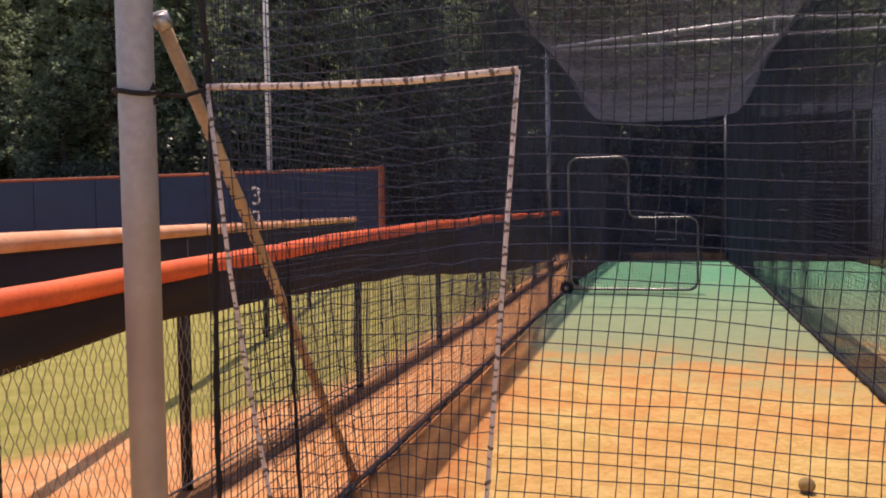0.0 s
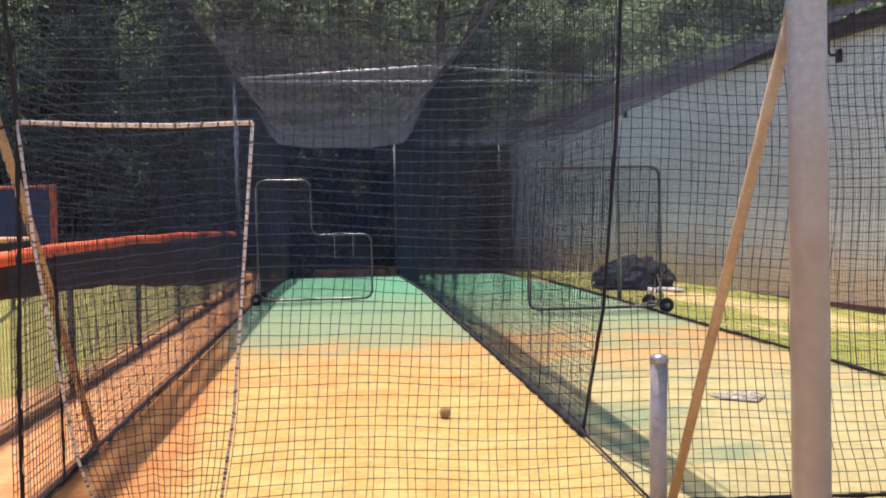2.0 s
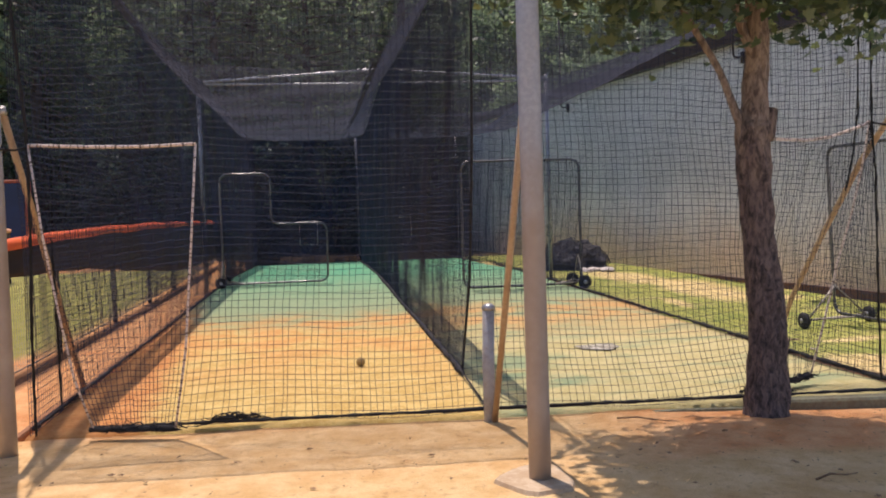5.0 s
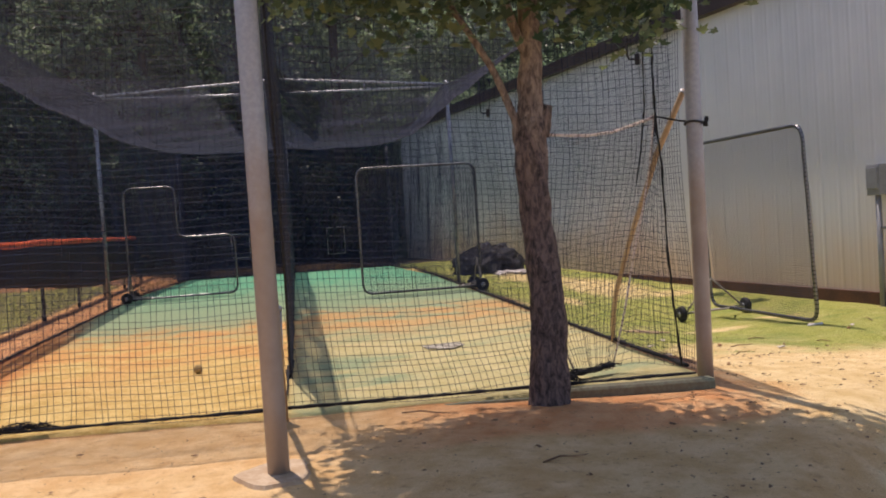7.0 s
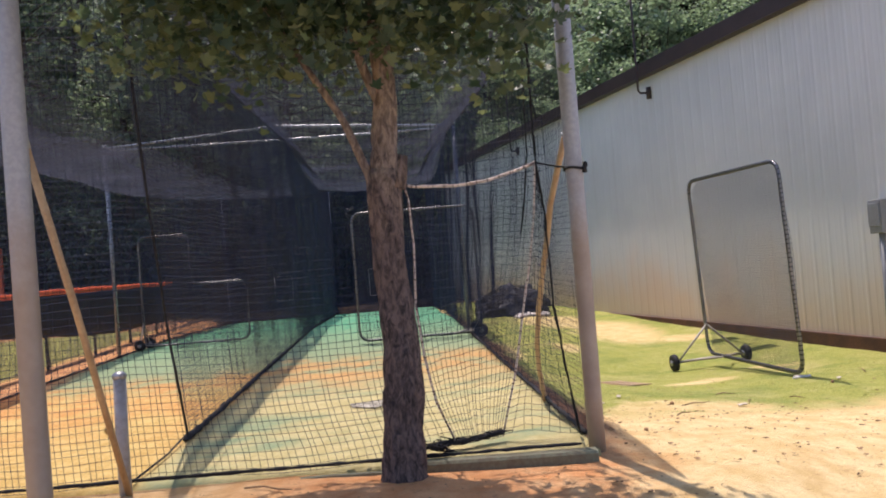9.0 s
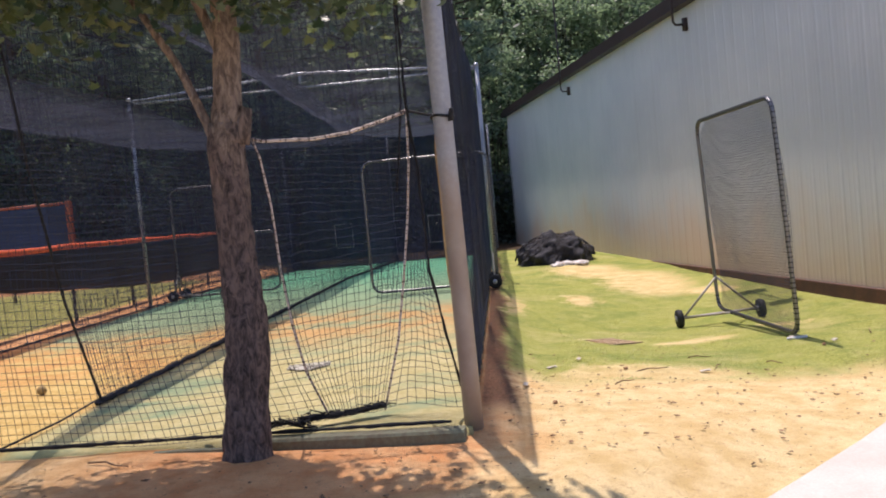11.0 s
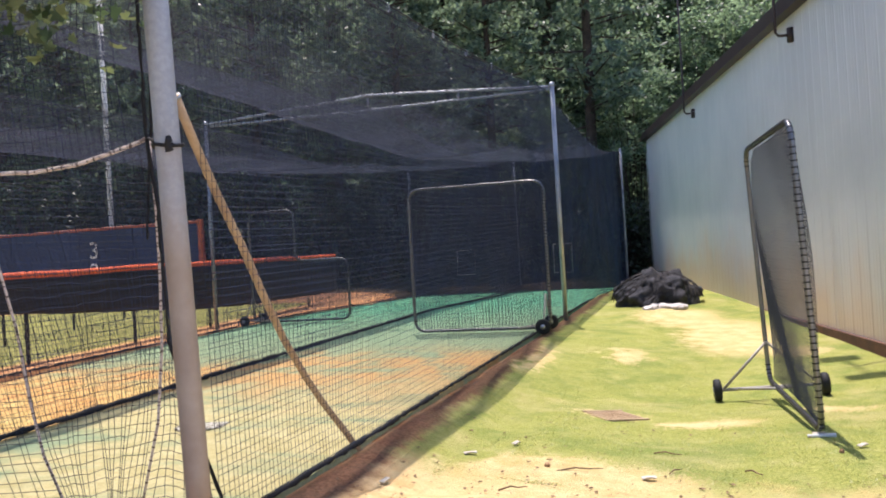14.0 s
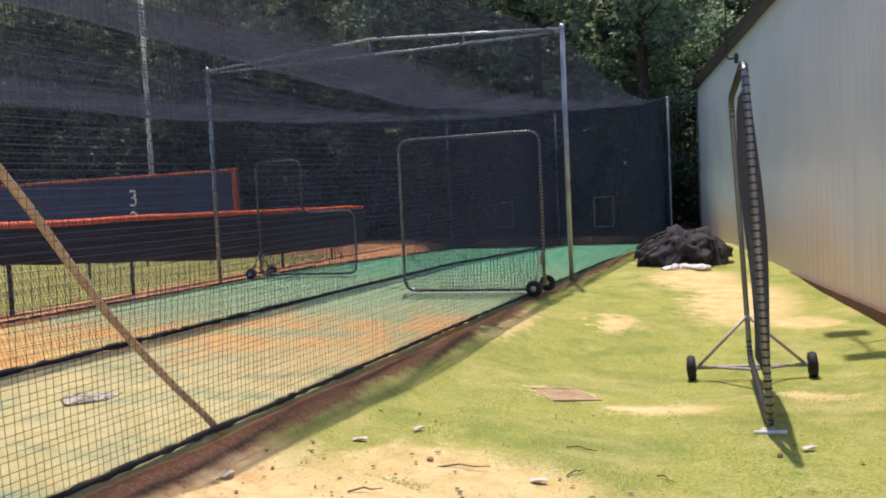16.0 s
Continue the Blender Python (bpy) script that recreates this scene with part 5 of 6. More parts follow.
# ---- netting heap by the wall ----
def heap():
    t = thing("netting_heap", "heap of discarded black netting on the grass", "netting heap", (5.95, 16.25, gz(5.95, 16.25)))
    bm = bmesh.new()
    bmesh.ops.create_icosphere(bm, subdivisions=5, radius=1)
    for v in bm.verts:
        p = v.co.copy()
        n = noise.fractal(p * 2.1, 1.0, 2.0, 5)
        fold = abs(noise.noise(p * 5.3 + Vector((3, 1, 2)))) * 0.16
        r = 1 + 0.26 * n + fold
        v.co = Vector((p.x * 0.74 * r, p.y * 0.95 * r, max(-0.05, p.z * 0.53 * r + (0.05 if p.z > 0 else 0))))
    part("mound", bm, surface("sun_faded_netting", (0.062, 0.060, 0.066), (0.020, 0.020, 0.024), 0.9, big=7, fine=70, relief=0.9, distance=0.02), t)
    rng = random.Random(5)
    ropes = None
    for i in range(60):
        a = rng.uniform(0, 6.28)
        pts = []
        for j in range(7):
            b2 = a + j * rng.uniform(0.05, 0.16)
            e = 0.15 + 0.19 * j + rng.uniform(-0.05, 0.05)
            pts.append((math.cos(b2) * 0.82 * math.cos(e) * 1.06, math.sin(b2) * 1.04 * math.cos(e) * 1.06, max(0.02, 0.61 * math.sin(e))))
        g = tube(pts, rng.uniform(0.004, 0.010), 5)
        ropes = g if ropes is None else join(ropes, g)
    r = part("rope_work", ropes, SCREEN, t, "loose net strands")
    r["kind"] = "stuff"
    s = thing("crumpled_sacks", "crumpled white plastic scraps beside the heap", "plastic scraps", (6.3, 15.0, gz(6.3, 15.0)))
    for i in range(6):
        bm = bmesh.new()
        bmesh.ops.create_icosphere(bm, subdivisions=3, radius=0.11)
        for v in bm.verts:
            v.co = Vector((v.co.x * 1.5, v.co.y, max(-0.02, v.co.z * 0.6))) * (1 + 0.5 * noise.noise(v.co * 14 + Vector((i * 7, 0, 0))))
        o = part("scrap", bm, BAG, s)
        o.matrix_basis = pose(rng.uniform(-0.5, 0.5), rng.uniform(-0.25, 0.25), 0.02, 0, 0, rng.uniform(0, 180))


heap()

# ---- drain grate, ball, plate mat ----
t = thing("drain_grate", "rusted square drain grate set in the lawn", "drain grate", (5.79, 7.05, 0))
slope = Vector((gz(5.59, 7.05) - gz(5.99, 7.05), gz(5.79, 6.85) - gz(5.79, 7.25), 0.4)).normalized()
t.matrix_world = Matrix.Translation((5.79, 7.05, gz(5.79, 7.05) + 0.013)) @ slope.to_track_quat("Z", "Y").to_matrix().to_4x4() @ Matrix.Rotation(radians(14), 4, "Z")
for i in range(9):
    y = -0.17 + i * 0.0425
    part("bar", box(-0.19, y - 0.011, -0.01, 0.19, y + 0.011, 0.008, 0.002), GRATE, t, smooth=False)
part("silt", box(-0.2, -0.2, -0.03, 0.2, 0.2, 0.001), surface("grate_silt", (0.56, 0.44, 0.24), (0.42, 0.30, 0.15), 0.95, big=8, fine=60), t, "brown silt under the bars", smooth=False)
for s in (-1, 1):
    part("rim", box(s * 0.2 - 0.014, -0.2, -0.01, s * 0.2 + 0.014, 0.2, 0.011, 0.002), GRATE, t, smooth=False)

bm = bmesh.new()
bmesh.ops.create_uvsphere(bm, u_segments=18, v_segments=12, radius=0.037)
o = part("baseball", bm, BALL)
o.matrix_world = Matrix.Translation((0.92, 4.72, 0.05))
tagged(o, "dirty worn baseball lying on the turf", "ball")

vs = [(-0.215, 0.215, 0), (0.215, 0.215, 0), (0.215, 0, 0), (0, -0.215, 0), (-0.215, 0, 0)]
vs = vs + [(x * 0.97, y * 0.97, 0.009) for x, y, z in vs]
o = part("home_plate", (vs, [(4, 3, 2, 1, 0), (5, 6, 7, 8, 9)] + [(i, (i + 1) % 5, 5 + (i + 1) % 5, 5 + i) for i in range(5)]), surface("scuffed_plate", (0.50, 0.47, 0.38), (0.15, 0.13, 0.09), 0.8, big=26, fine=60, low=0.46, high=0.56), smooth=False)
o.matrix_world = pose(3.03, 4.95, 0.02, 0, 0, 8) @ Matrix.Scale(0.82, 4)
tagged(o, "scuffed white home plate on the turf", "home plate")


# ---- maple beside the front net ----
def maple():
    t = thing("maple_tree", "young maple with dark furrowed bark and full crown", "tree", (3.265, 2.50, 0))
    rng = random.Random(12)

    def limb(path, radii, mat, name, furrow, n=18):
        pts = [Vector(p) for p in path]
        fine, rad = [], []
        for a, b2, ra, rb in zip(pts[:-1], pts[1:], radii[:-1], radii[1:]):
            k = max(2, int((b2 - a).length / 0.05))
            for i in range(k):
                fine.append(a.lerp(b2, i / k))
                rad.append(ra + (rb - ra) * i / k)
        fine.append(pts[-1])
        rad.append(radii[-1])
        for _ in range(3):
            fine = [fine[0]] + [(fine[i - 1] + fine[i] * 2 + fine[i + 1]) / 4 for i in range(1, len(fine) - 1)] + [fine[-1]]
        vs, fs = tube(fine, rad, n)
        out = []
        for idx, v in enumerate(vs):
            c = fine[min(idx // n, len(fine) - 1)]
            d = Vector(v) - c
            a = (idx % n) / n * 6.283
            q = Vector((math.cos(a) * 3.2, math.sin(a) * 3.2, c.z * 2.4))
            k = 1 + furrow * (abs(noise.noise(q * 1.6)) * 1.6 - 0.4) + furrow * 0.7 * noise.noise(q * 4)
            out.append(tuple(c + d * k))
        return part(name, (out, fs), mat, t)
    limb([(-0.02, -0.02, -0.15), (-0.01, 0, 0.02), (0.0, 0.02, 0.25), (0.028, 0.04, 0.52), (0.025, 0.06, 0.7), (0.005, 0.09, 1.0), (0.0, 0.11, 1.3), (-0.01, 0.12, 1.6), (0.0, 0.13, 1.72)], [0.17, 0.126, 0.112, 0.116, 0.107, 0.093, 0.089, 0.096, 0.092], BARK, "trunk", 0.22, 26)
    limb([(0.0, 0.13, 1.65), (0.02, 0.14, 1.85), (0.05, 0.15, 2.2), (0.02, 0.12, 2.7), (0.1, 0.1, 3.4), (0.05, 0.1, 4.3)], [0.093, 0.076, 0.068, 0.055, 0.042, 0.02], SMOOTH_BARK, "leader", 0.14)
    limb([(-0.01, 0.12, 1.52), (-0.09, 0.12, 1.72), (-0.2, 0.12, 2.02), (-0.40, 0.14, 2.36), (-0.75, 0.2, 2.95), (-1.1, 0.2, 3.5)], [0.045, 0.026, 0.021, 0.019, 0.015, 0.009], SMOOTH_BARK, "limb", 0.1, 12)
    limb([(0.03, 0.12, 2.05), (-0.08, 0.14, 2.35), (-0.2, 0.0, 2.8), (-0.3, -0.3, 3.4)], [0.03, 0.026, 0.022, 0.012], SMOOTH_BARK, "limb", 0.1, 10)
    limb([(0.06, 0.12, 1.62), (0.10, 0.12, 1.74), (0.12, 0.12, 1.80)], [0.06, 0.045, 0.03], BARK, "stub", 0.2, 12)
    limb([(0.04, 0.13, 2.65), (0.4, 0.1, 2.95), (0.9, -0.1, 3.2), (1.4, -0.4, 3.6)], [0.04, 0.032, 0.024, 0.012], SMOOTH_BARK, "limb", 0.1, 10)
    limb([(0.03, 0.12, 2.7), (0.2, -0.4, 3.2), (0.3, -0.9, 3.6)], [0.035, 0.025, 0.012], SMOOTH_BARK, "limb", 0.1, 10)
    limb([(0.03, 0.12, 2.9), (-0.3, 0.5, 3.5), (-0.5, 0.8, 4.0)], [0.03, 0.02, 0.01], SMOOTH_BARK, "limb", 0.1, 10)
    lobes = [(0, 0), (0.28, -0.05), (0.50, 0.12), (0.30, 0.20), (0.46, 0.52), (0.20, 0.46), (0.0, 0.86), (-0.20, 0.46), (-0.46, 0.52), (-0.30, 0.20), (-0.50, 0.12), (-0.28, -0.05)]
    vs, fs = [], []
    clumps = []
    for i in range(1150):
        th, ph = rng.uniform(0, 6.283), rng.uniform(-0.75, 1.3)
        rr = rng.uniform(0.12, 1.0) ** 0.6
        cx = -0.15 + 1.75 * rr * math.cos(th) * math.cos(ph)
        cy = -0.75 + 1.9 * rr * math.sin(th) * math.cos(ph)
        cz = 3.78 + 1.25 * rr * math.sin(ph)
        if cz < 2.9 and (rng.random() < 0.3 or abs(cx) > 1.2 and cy > -0.4):
            continue
        if cy > 0.15 + max(0.0, 0.3 - cx) * 1.6 or cy > 1.15 - max(0.0, -0.6 - cx) * 1.1:
            continue
        if noise.noise(Vector((cx * 0.9, cy * 0.9, cz * 0.9))) < -0.34:
            continue
        clumps.append((cx, cy, cz))
    for i in range(70):
        a = rng.uniform(-1.45, 1.05)
        if a > 0.7 and rng.random() < 0.6:
            continue
        clumps.append((a, rng.uniform(-0.45, 0.35) - 0.35 * max(0.0, a), rng.uniform(2.36, 2.95) + 0.10 * noise.noise(Vector((a * 2.5, 0, 0))) + 0.06 * abs(a)))
    clumps += [(0.62, 0.0, 2.32), (0.7, 0.05, 2.36), (-0.72, 0.1, 2.38), (-1.15, 0.1, 2.55), (0.78, 0.1, 2.34), (0.35, -0.1, 2.36), (-0.9, 0.0, 2.42)]
    for c in clumps:
        for j in range(rng.randint(42, 66)):
            p = Vector(c) + Vector((rng.gauss(0, 0.15), rng.gauss(0, 0.15), rng.gauss(-0.02, 0.11)))
            s = rng.uniform(0.05, 0.095)
            rotm = Euler((rng.uniform(-1.1, 1.1) + math.pi * 0.9, rng.uniform(-0.9, 0.9), rng.uniform(0, 6.283))).to_matrix()
            o = len(vs)
            for k, (x, y) in enumerate(lobes):
                q = rotm @ Vector((x * s, y * s, -0.25 * s * (x * x + y * y)))
                vs.append(tuple(p + q))
            fs.append(tuple(range(o, o + len(lobes))))
    cr = part("crown", (vs, fs), MAPLE, t, "clustered green maple leaves", smooth=False)


maple()


# ---- woods behind ----
def pine_variant(seed, height, spread_r, first_branch):
    rng = random.Random(seed)
    t = thing("pine_tree", "tall shaded pine at the edge of the woods", "tree", group="trees behind the lanes")
    bend = [(rng.uniform(-0.15, 0.15) * z, rng.uniform(-0.1, 0.1) * z * 0.3, z * height) for z in (0, 0.25, 0.5, 0.75, 1.0)]
    bend[0] = (0, 0, -0.6)
    part("trunk", tube(bend, [0.26, 0.2, 0.16, 0.1, 0.03], 10), PINE_BARK, t)
    tw, vs, fs = None, [], []
    for i in range(80):
        z = first_branch + (height - first_branch) * (i / 80) ** 0.9
        reach = spread_r * (1 - 0.65 * (z - first_branch) / (height - first_branch)) * rng.uniform(0.55, 1.15)
        a = rng.uniform(0, 6.283)
        tip = Vector((math.cos(a) * reach, math.sin(a) * reach, z + rng.uniform(-0.5, 0.6)))
        g = tube([(0, 0, z - 0.2), tuple(tip * 0.55 + Vector((0, 0, z * 0.45 - 0.1))), tuple(tip)], [0.045, 0.03, 0.01], 5)
        tw = g if tw is None else join(tw, g)
        for j in range(15):
            f = rng.uniform(0.25, 1.08)
            c = Vector((0, 0, z)).lerp(tip, f) + Vector((rng.gauss(0, 0.28), rng.gauss(0, 0.28), rng.gauss(0, 0.22)))
            m = rng.randint(7, 11)
            for k in range(m):
                d = Vector((rng.gauss(0, 1), rng.gauss(0, 1), rng.gauss(0.15, 0.8))).normalized()
                s = d.cross(Vector((rng.gauss(0, 1), rng.gauss(0, 1), rng.gauss(0, 1)))).normalized() * rng.uniform(0.035, 0.07)
                ln = rng.uniform(0.16, 0.34)
                o = len(vs)
                vs += [tuple(c), tuple(c + d * ln * 0.55 + s), tuple(c + d * ln), tuple(c + d * ln * 0.55 - s)]
                fs.append((o, o + 1, o + 2, o + 3))
    b2 = part("branch_work", tw, PINE_BARK, t)
    b2["kind"] = "stuff"
    c = part("crown", (vs, fs), NEEDLES, t, "dark needle tufts", smooth=False)
    return t


def scrub_variant(seed, h, r, mat=None, name="woodland_shrub", label="shaded leafy shrub at the edge of the woods", cat="shrub", grp="undergrowth behind the lanes", count=2600, grow=1.0):
    rng = random.Random(seed)
    t = thing(name, label, cat, group=grp)
    st, vs, fs = None, [], []
    for i in range(16):
        a = rng.uniform(0, 6.283)
        tip = Vector((math.cos(a) * r * rng.uniform(0.2, 0.8), math.sin(a) * r * rng.uniform(0.2, 0.8), h * rng.uniform(0.6, 1.0)))
        g = tube([(tip.x * 0.1, tip.y * 0.1, -0.3), tuple(tip * 0.5 + Vector((0, 0, 0.2))), tuple(tip)], [0.04, 0.025, 0.008], 5)
        st = g if st is None else join(st, g)
    heads = []
    for i in range(95):
        a, e = rng.uniform(0, 6.283), rng.uniform(0.04, 1)
        q = rng.uniform(0.5, 1.05) * r * (1 - 0.35 * e)
        heads.append(Vector((math.cos(a) * q, math.sin(a) * q, h * e)))
    for i in range(count):
        a, e = rng.uniform(0, 6.283), rng.uniform(0, 1)
        q = (rng.uniform(0.35, 1.0)) ** 0.5
        c = Vector((math.cos(a) * r * q * (1 - 0.35 * e), math.sin(a) * r * q * (1 - 0.35 * e), h * e))
        if noise.noise(c * 1.3 + Vector((seed, 0, 0))) < -0.22:
            continue
        if grow > 1.0:
            home = heads[i % len(heads)]
            c = home + Vector((rng.gauss(0, 0.38), rng.gauss(0, 0.38), rng.gauss(0, 0.22)))
        d = Vector((rng.gauss(0, 1), rng.gauss(0, 1), rng.gauss(0, 0.5))).normalized()
        face = Vector((rng.gauss(0, 1), rng.gauss(0, 1), rng.gauss(0, 1))) if grow == 1.0 else Vector((rng.gauss(0, 0.5), rng.gauss(0, 0.5), 1))
        s = d.cross(face).normalized() * rng.uniform(0.04, 0.09) * grow
        ln = rng.uniform(0.12, 0.24) * grow
        o = len(vs)
        vs += [tuple(c), tuple(c + d * ln * 0.5 + s), tuple(c + d * ln), tuple(c + d * ln * 0.5 - s)]
        fs.append((o, o + 1, o + 2, o + 3))
    b2 = part("stem_work", st, PINE_BARK, t)
    b2["kind"] = "stuff"
    part("foliage", (vs, fs), mat or SCRUB, t, "small leaves" if mat else "small dark leaves", smooth=False)
    return t


def woods():
    rng = random.Random(77)
    pines = [pine_variant(101, 17, 3.2, 3.0), pine_variant(102, 15, 3.6, 1.5), pine_variant(103, 19, 3.0, 5.0), pine_variant(104, 13, 3.4, 0.8)]
    shrubs = [scrub_variant(201, 3.6, 1.9), scrub_variant(202, 2.6, 1.7), scrub_variant(203, 5.0, 2.3)]
    spots = []
    for row, (y, gap, off) in enumerate(((31.5, 3.4, 0), (35.5, 3.3, 1.7), (40.0, 3.6, 0.6), (45.0, 4.2, 2.0))):
        x = -44 + off - row * 3
        while x < 34 + row * 3:
            at = (x + rng.uniform(-0.9, 0.9), y + rng.uniform(-1.1, 1.1))
            if at[0] < 3.6 or row == 3:
                spots.append(at)
            x += gap
    for i, (x, y) in enumerate(spots):
        src = pines[rng.randrange(4)]
        s = rng.uniform(0.85, 1.2)
        m = Matrix.Translation((x, y, float(ground_z(x, y)))) @ pose(0, 0, 0, 0, 0, rng.uniform(0, 360))
        o = src if i < 4 and src.location.length == 0 else copy_thing(src, m)
        o.matrix_basis = m
        o.scale = (s, s, s)
    for p in pines:
        if p.location.length == 0:
            p.matrix_basis = Matrix.Translation((rng.uniform(-30, 20), 50, 1.4))
    x = -44
    k = 0
    while x < 33:
        y = 29.4 + rng.uniform(-0.3, 1.6)
        src = shrubs[rng.randrange(3)]
        m = Matrix.Translation((x, y, float(ground_z(x, y)))) @ pose(0, 0, 0, 0, 0, rng.uniform(0, 360))
        copy_thing(src, m)
        x += rng.uniform(1.3, 2.3)
    for i, sb in enumerate(shrubs):
        sb.matrix_basis = Matrix.Translation((-20 + i * 18, 33.5, 0.3))
    broad = scrub_variant(301, 11.0, 2.9, BROADLEAF, "broadleaf_tree", "sunlit broadleaf tree at the edge of the woods", "tree", "broadleaf trees behind the building", 13000, 1.05)
    places = [(-8.5, 32.5, 0.8), (-21.0, 33.0, 0.9), (1.5, 33.0, 0.6)]
    for y, k, gap in ((32.3, 0.66, 3.1), (36.0, 0.92, 3.6), (40.5, 1.2, 4.2), (45.5, 1.5, 4.8)):
        x = 4.4 + rng.uniform(0, 1.0)
        while x < 27:
            places.append((x, y + rng.uniform(-0.8, 0.8), k * rng.uniform(0.9, 1.1)))
            x += gap * rng.uniform(0.85, 1.15)
    for i, (x, y, k) in enumerate(places):
        m = Matrix.Translation((x, y, float(ground_z(x, y)))) @ pose(0, 0, 0, 0, 0, i * 67)
        o = broad if i == 0 else copy_thing(broad, m)
        o.matrix_basis = m
        o.scale = (k, k, k)
    # dark sheet closing gaps behind the last row, woodland shade in its colour
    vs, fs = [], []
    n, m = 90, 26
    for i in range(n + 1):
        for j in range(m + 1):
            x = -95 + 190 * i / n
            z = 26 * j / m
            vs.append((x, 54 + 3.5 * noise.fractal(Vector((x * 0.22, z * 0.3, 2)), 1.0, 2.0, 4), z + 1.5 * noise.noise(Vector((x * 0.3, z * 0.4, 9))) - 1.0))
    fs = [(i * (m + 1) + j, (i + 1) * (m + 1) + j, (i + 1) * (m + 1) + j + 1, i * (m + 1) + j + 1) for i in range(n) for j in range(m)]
    o = part("backdrop", (vs, fs), surface("shaded_woods_sheet", (0.022, 0.030, 0.014), (0.006, 0.008, 0.005), 0.95, big=0.9, fine=6, relief=1.0, distance=0.3), smooth=False)
    tagged(o, "dark sheet standing for dense shaded woods in the distance", "woods", kind="structure")


woods()


# ---- lawn blades and litter ----
def lawn_ok(x, y):
    if y < 4.6 + 0.7 * noise.noise(Vector((x * 0.8, y * 0.8, 4))) or x < right_x(y) + 0.12:
        return False
    wall = (Vector((x, y, 0)) - WA).dot(WN)
    if wall < 0.12:
        return False
    for cx, cy, rx, ry in BARE:
        if ((x - cx) / rx) ** 2 + ((y - cy) / ry) ** 2 < 0.9 + 0.6 * noise.noise(Vector((x * 6, y * 4, 2))):
            return False
    return noise.noise(Vector((x * 1.9, y * 1.9, 8))) > -0.35


def lawn():
    rng = random.Random(31)
    vs, fs = [], []
    n = 0
    while n < 42000:
        x, y = rng.uniform(4.8, 9.5), 4.4 + 13 * rng.random() ** 1.6
        if not lawn_ok(x, y):
            n += 0.2
            continue
        n += 1
        z = gz(x, y) - 0.003
        h, w = rng.uniform(0.006, 0.014), rng.uniform(0.002, 0.005)
        a = rng.uniform(0, 6.283)
        dx, dy = math.cos(a), math.sin(a)
        lean = rng.uniform(0, 0.03)
        o = len(vs)
        vs += [(x - dx * w, y - dy * w, z), (x + dx * w, y + dy * w, z), (x - dy * lean, y + dx * lean, z + h)]
        fs.append((o, o + 1, o + 2))
    o = part("lawn_grass", (vs, fs), BLADES, smooth=False)
    tagged(o, "short sun-bleached lawn grass", "grass", kind="stuff")


lawn()


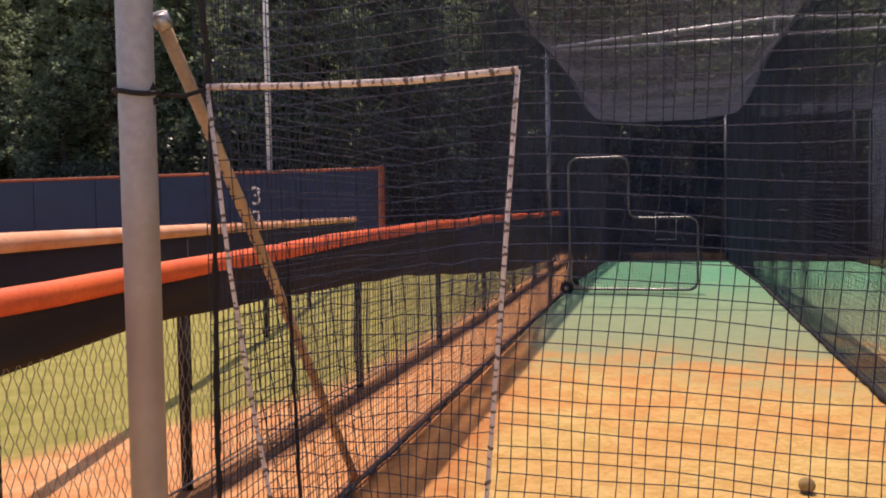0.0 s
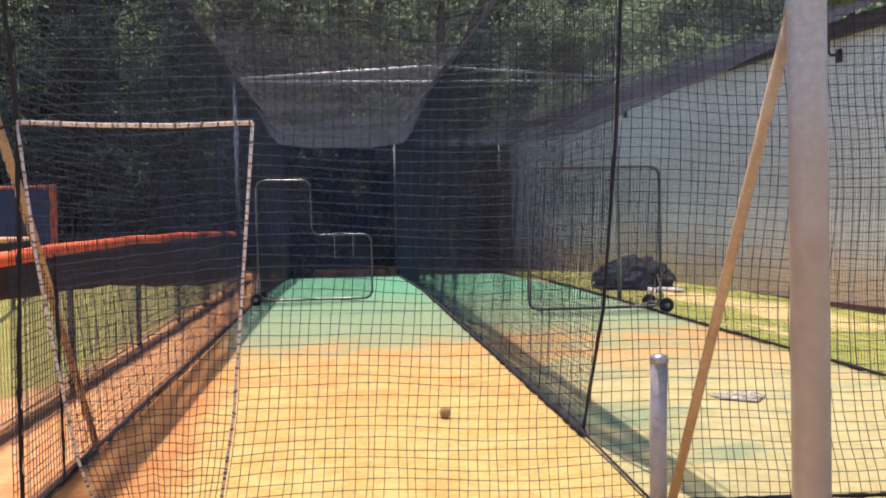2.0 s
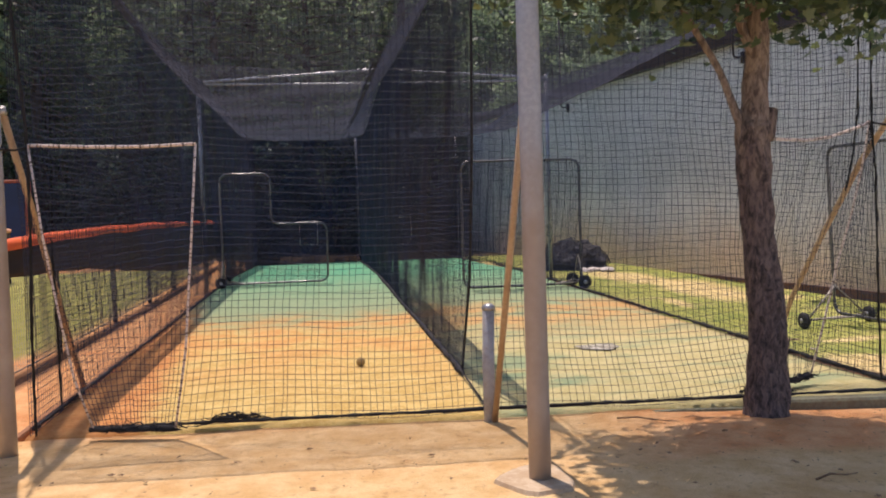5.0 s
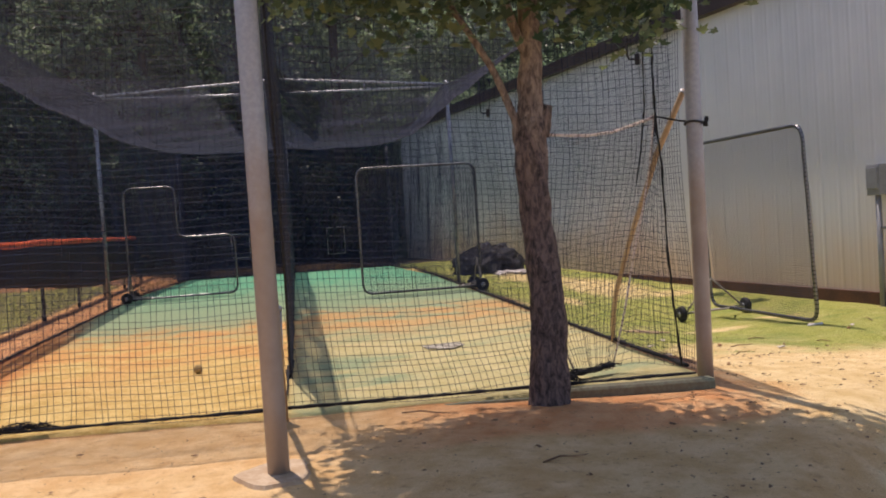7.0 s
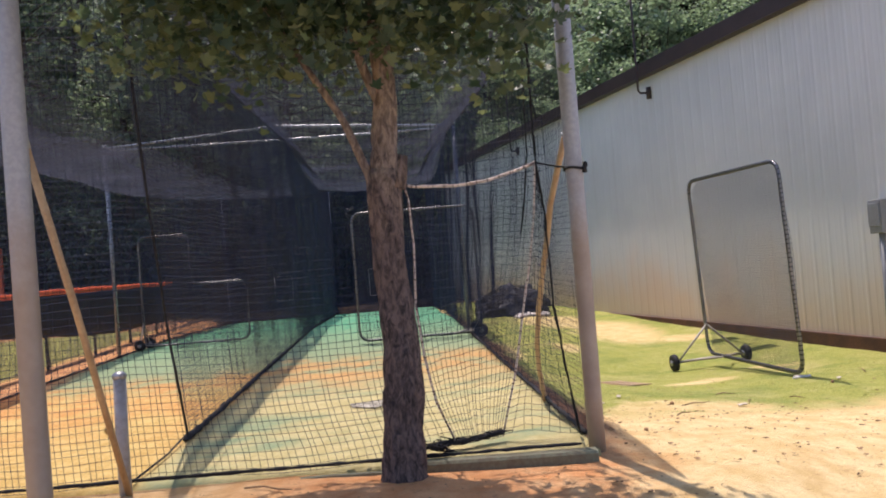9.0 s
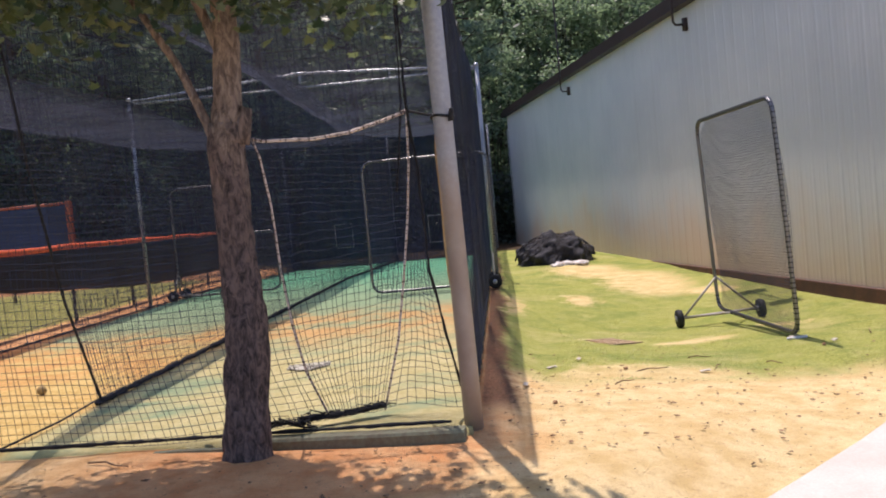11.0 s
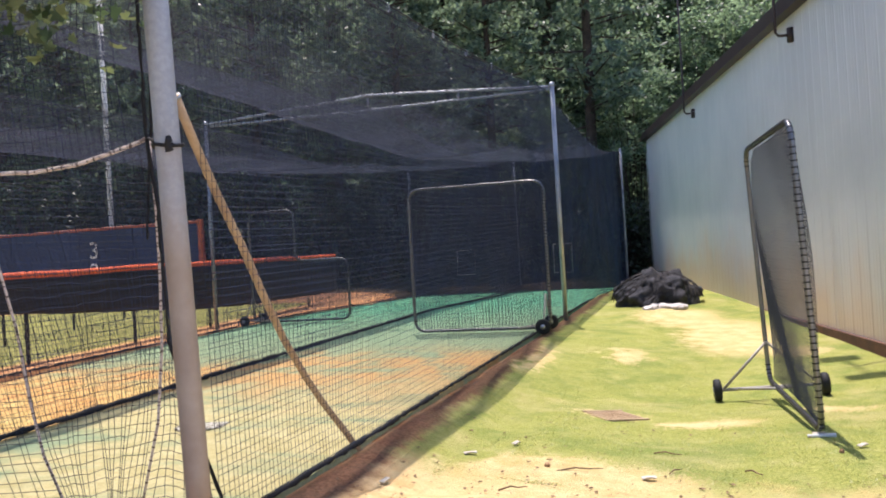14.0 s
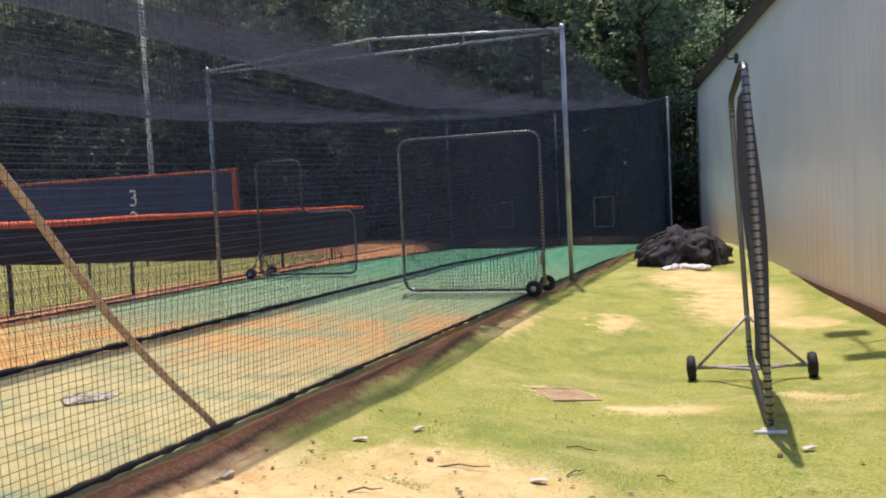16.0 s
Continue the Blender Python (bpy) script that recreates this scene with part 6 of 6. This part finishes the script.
def litter():
    rng = random.Random(64)
    vs, fs = [], []
    n = 0
    while n < 3600:
        x, y = rng.uniform(-1.0, 9.0), rng.uniform(-2.5, 6.8)
        if x < 4.5 and y > 2.55 or y > 4.9 and rng.random() < 0.7 or x < 3.0 and rng.random() < 0.6:
            continue
        if x > 5.0 and y < 2.3 and rng.random() < 0.9:
            continue
        n += 1
        z = gz(x, y) + 0.008
        s = rng.uniform(0.003, 0.009) if rng.random() < 0.8 else rng.uniform(0.010, 0.022)
        a = rng.uniform(0, 6.283)
        o = len(vs)
        for k, (u, v, h) in enumerate(((-1, 0, 0.2), (-0.2, 0.5, 0.0), (0.8, 0.35, 0.5), (1.1, -0.1, 0.1), (0.1, -0.5, 0.35))):
            vs.append((x + s * (u * math.cos(a) - v * math.sin(a)), y + s * (u * math.sin(a) + v * math.cos(a)), z + s * h))
        fs.append((o, o + 1, o + 2, o + 3, o + 4))
    o = part("leaf_litter", (vs, fs), LITTER, smooth=False)
    tagged(o, "scattered dry brown leaf scraps on the dirt", "leaf litter", kind="stuff")
    twigs = [((5.75, 4.75), 0.2, 15), ((6.25, 5.35), 0.13, -10), ((6.3, 4.95), 0.1, 60), ((5.45, 4.2), 0.12, 30), ((6.75, 5.0), 0.09, -40), ((7.9, 5.9), 0.16, 70), ((3.0, 1.4), 0.17, 12), ((2.5, 2.5), 0.22, -25)]
    for (x, y), l, a in twigs:
        l *= 0.7
        c, s = math.cos(radians(a)), math.sin(radians(a))
        z = gz(x, y) + 0.012
        t = part("twig", tube([(-l * c, -l * s, 0), (-l * 0.2 * c, -l * 0.2 * s + 0.02, 0.008), (l * 0.4 * c, l * 0.4 * s - 0.012, 0.004), (l * c, l * s, 0.0)], [0.005, 0.005, 0.004, 0.002], 6), LITTER)
        t.matrix_world = Matrix.Translation((x, y, z))
        tagged(t, "dry brown twig lying on the ground", "twig", "twigs on the ground")
    for (x, y), r in (((5.55, 4.78), 0.017), ((1.35, 1.3), 0.02), ((4.9, 3.4), 0.014), ((7.3, 5.4), 0.016)):
        bm = bmesh.new()
        bmesh.ops.create_icosphere(bm, subdivisions=3, radius=r)
        for v in bm.verts:
            v.co *= 1 + 0.45 * noise.noise(v.co * (1.6 / r) + Vector((x, y, 0)))
        c = part("clod", bm, CLAY_CLOD)
        c.matrix_world = Matrix.Translation((x, y, gz(x, y) + r * 0.45))
        tagged(c, "small dark clod of clay", "clod", "clods on the ground")
    for (x, y), a in (((5.0, 5.05), 20), ((5.25, 5.35), 70), ((6.15, 4.75), 10), ((7.25, 5.95), 5), ((7.45, 5.55), 40), ((4.75, 4.1), 80)):
        vs = [(-0.04, -0.015, 0), (0.0, -0.022, 0.012), (0.045, -0.008, 0.002), (0.04, 0.018, 0.01), (-0.01, 0.02, 0.0), (-0.045, 0.012, 0.008)]
        c = part("paper_scrap", (vs + [(p[0], p[1], p[2] + 0.004) for p in vs], [(5, 4, 3, 2, 1, 0), (6, 7, 8, 9, 10, 11)] + [(i, (i + 1) % 6, 6 + (i + 1) % 6, 6 + i) for i in range(6)]), LITTER_PALE, smooth=False)
        c.matrix_world = pose(x, y, gz(x, y) + 0.012, 0, 0, a)
        tagged(c, "pale crumpled scrap lying on the grass", "scrap", "scraps on the ground")


litter()
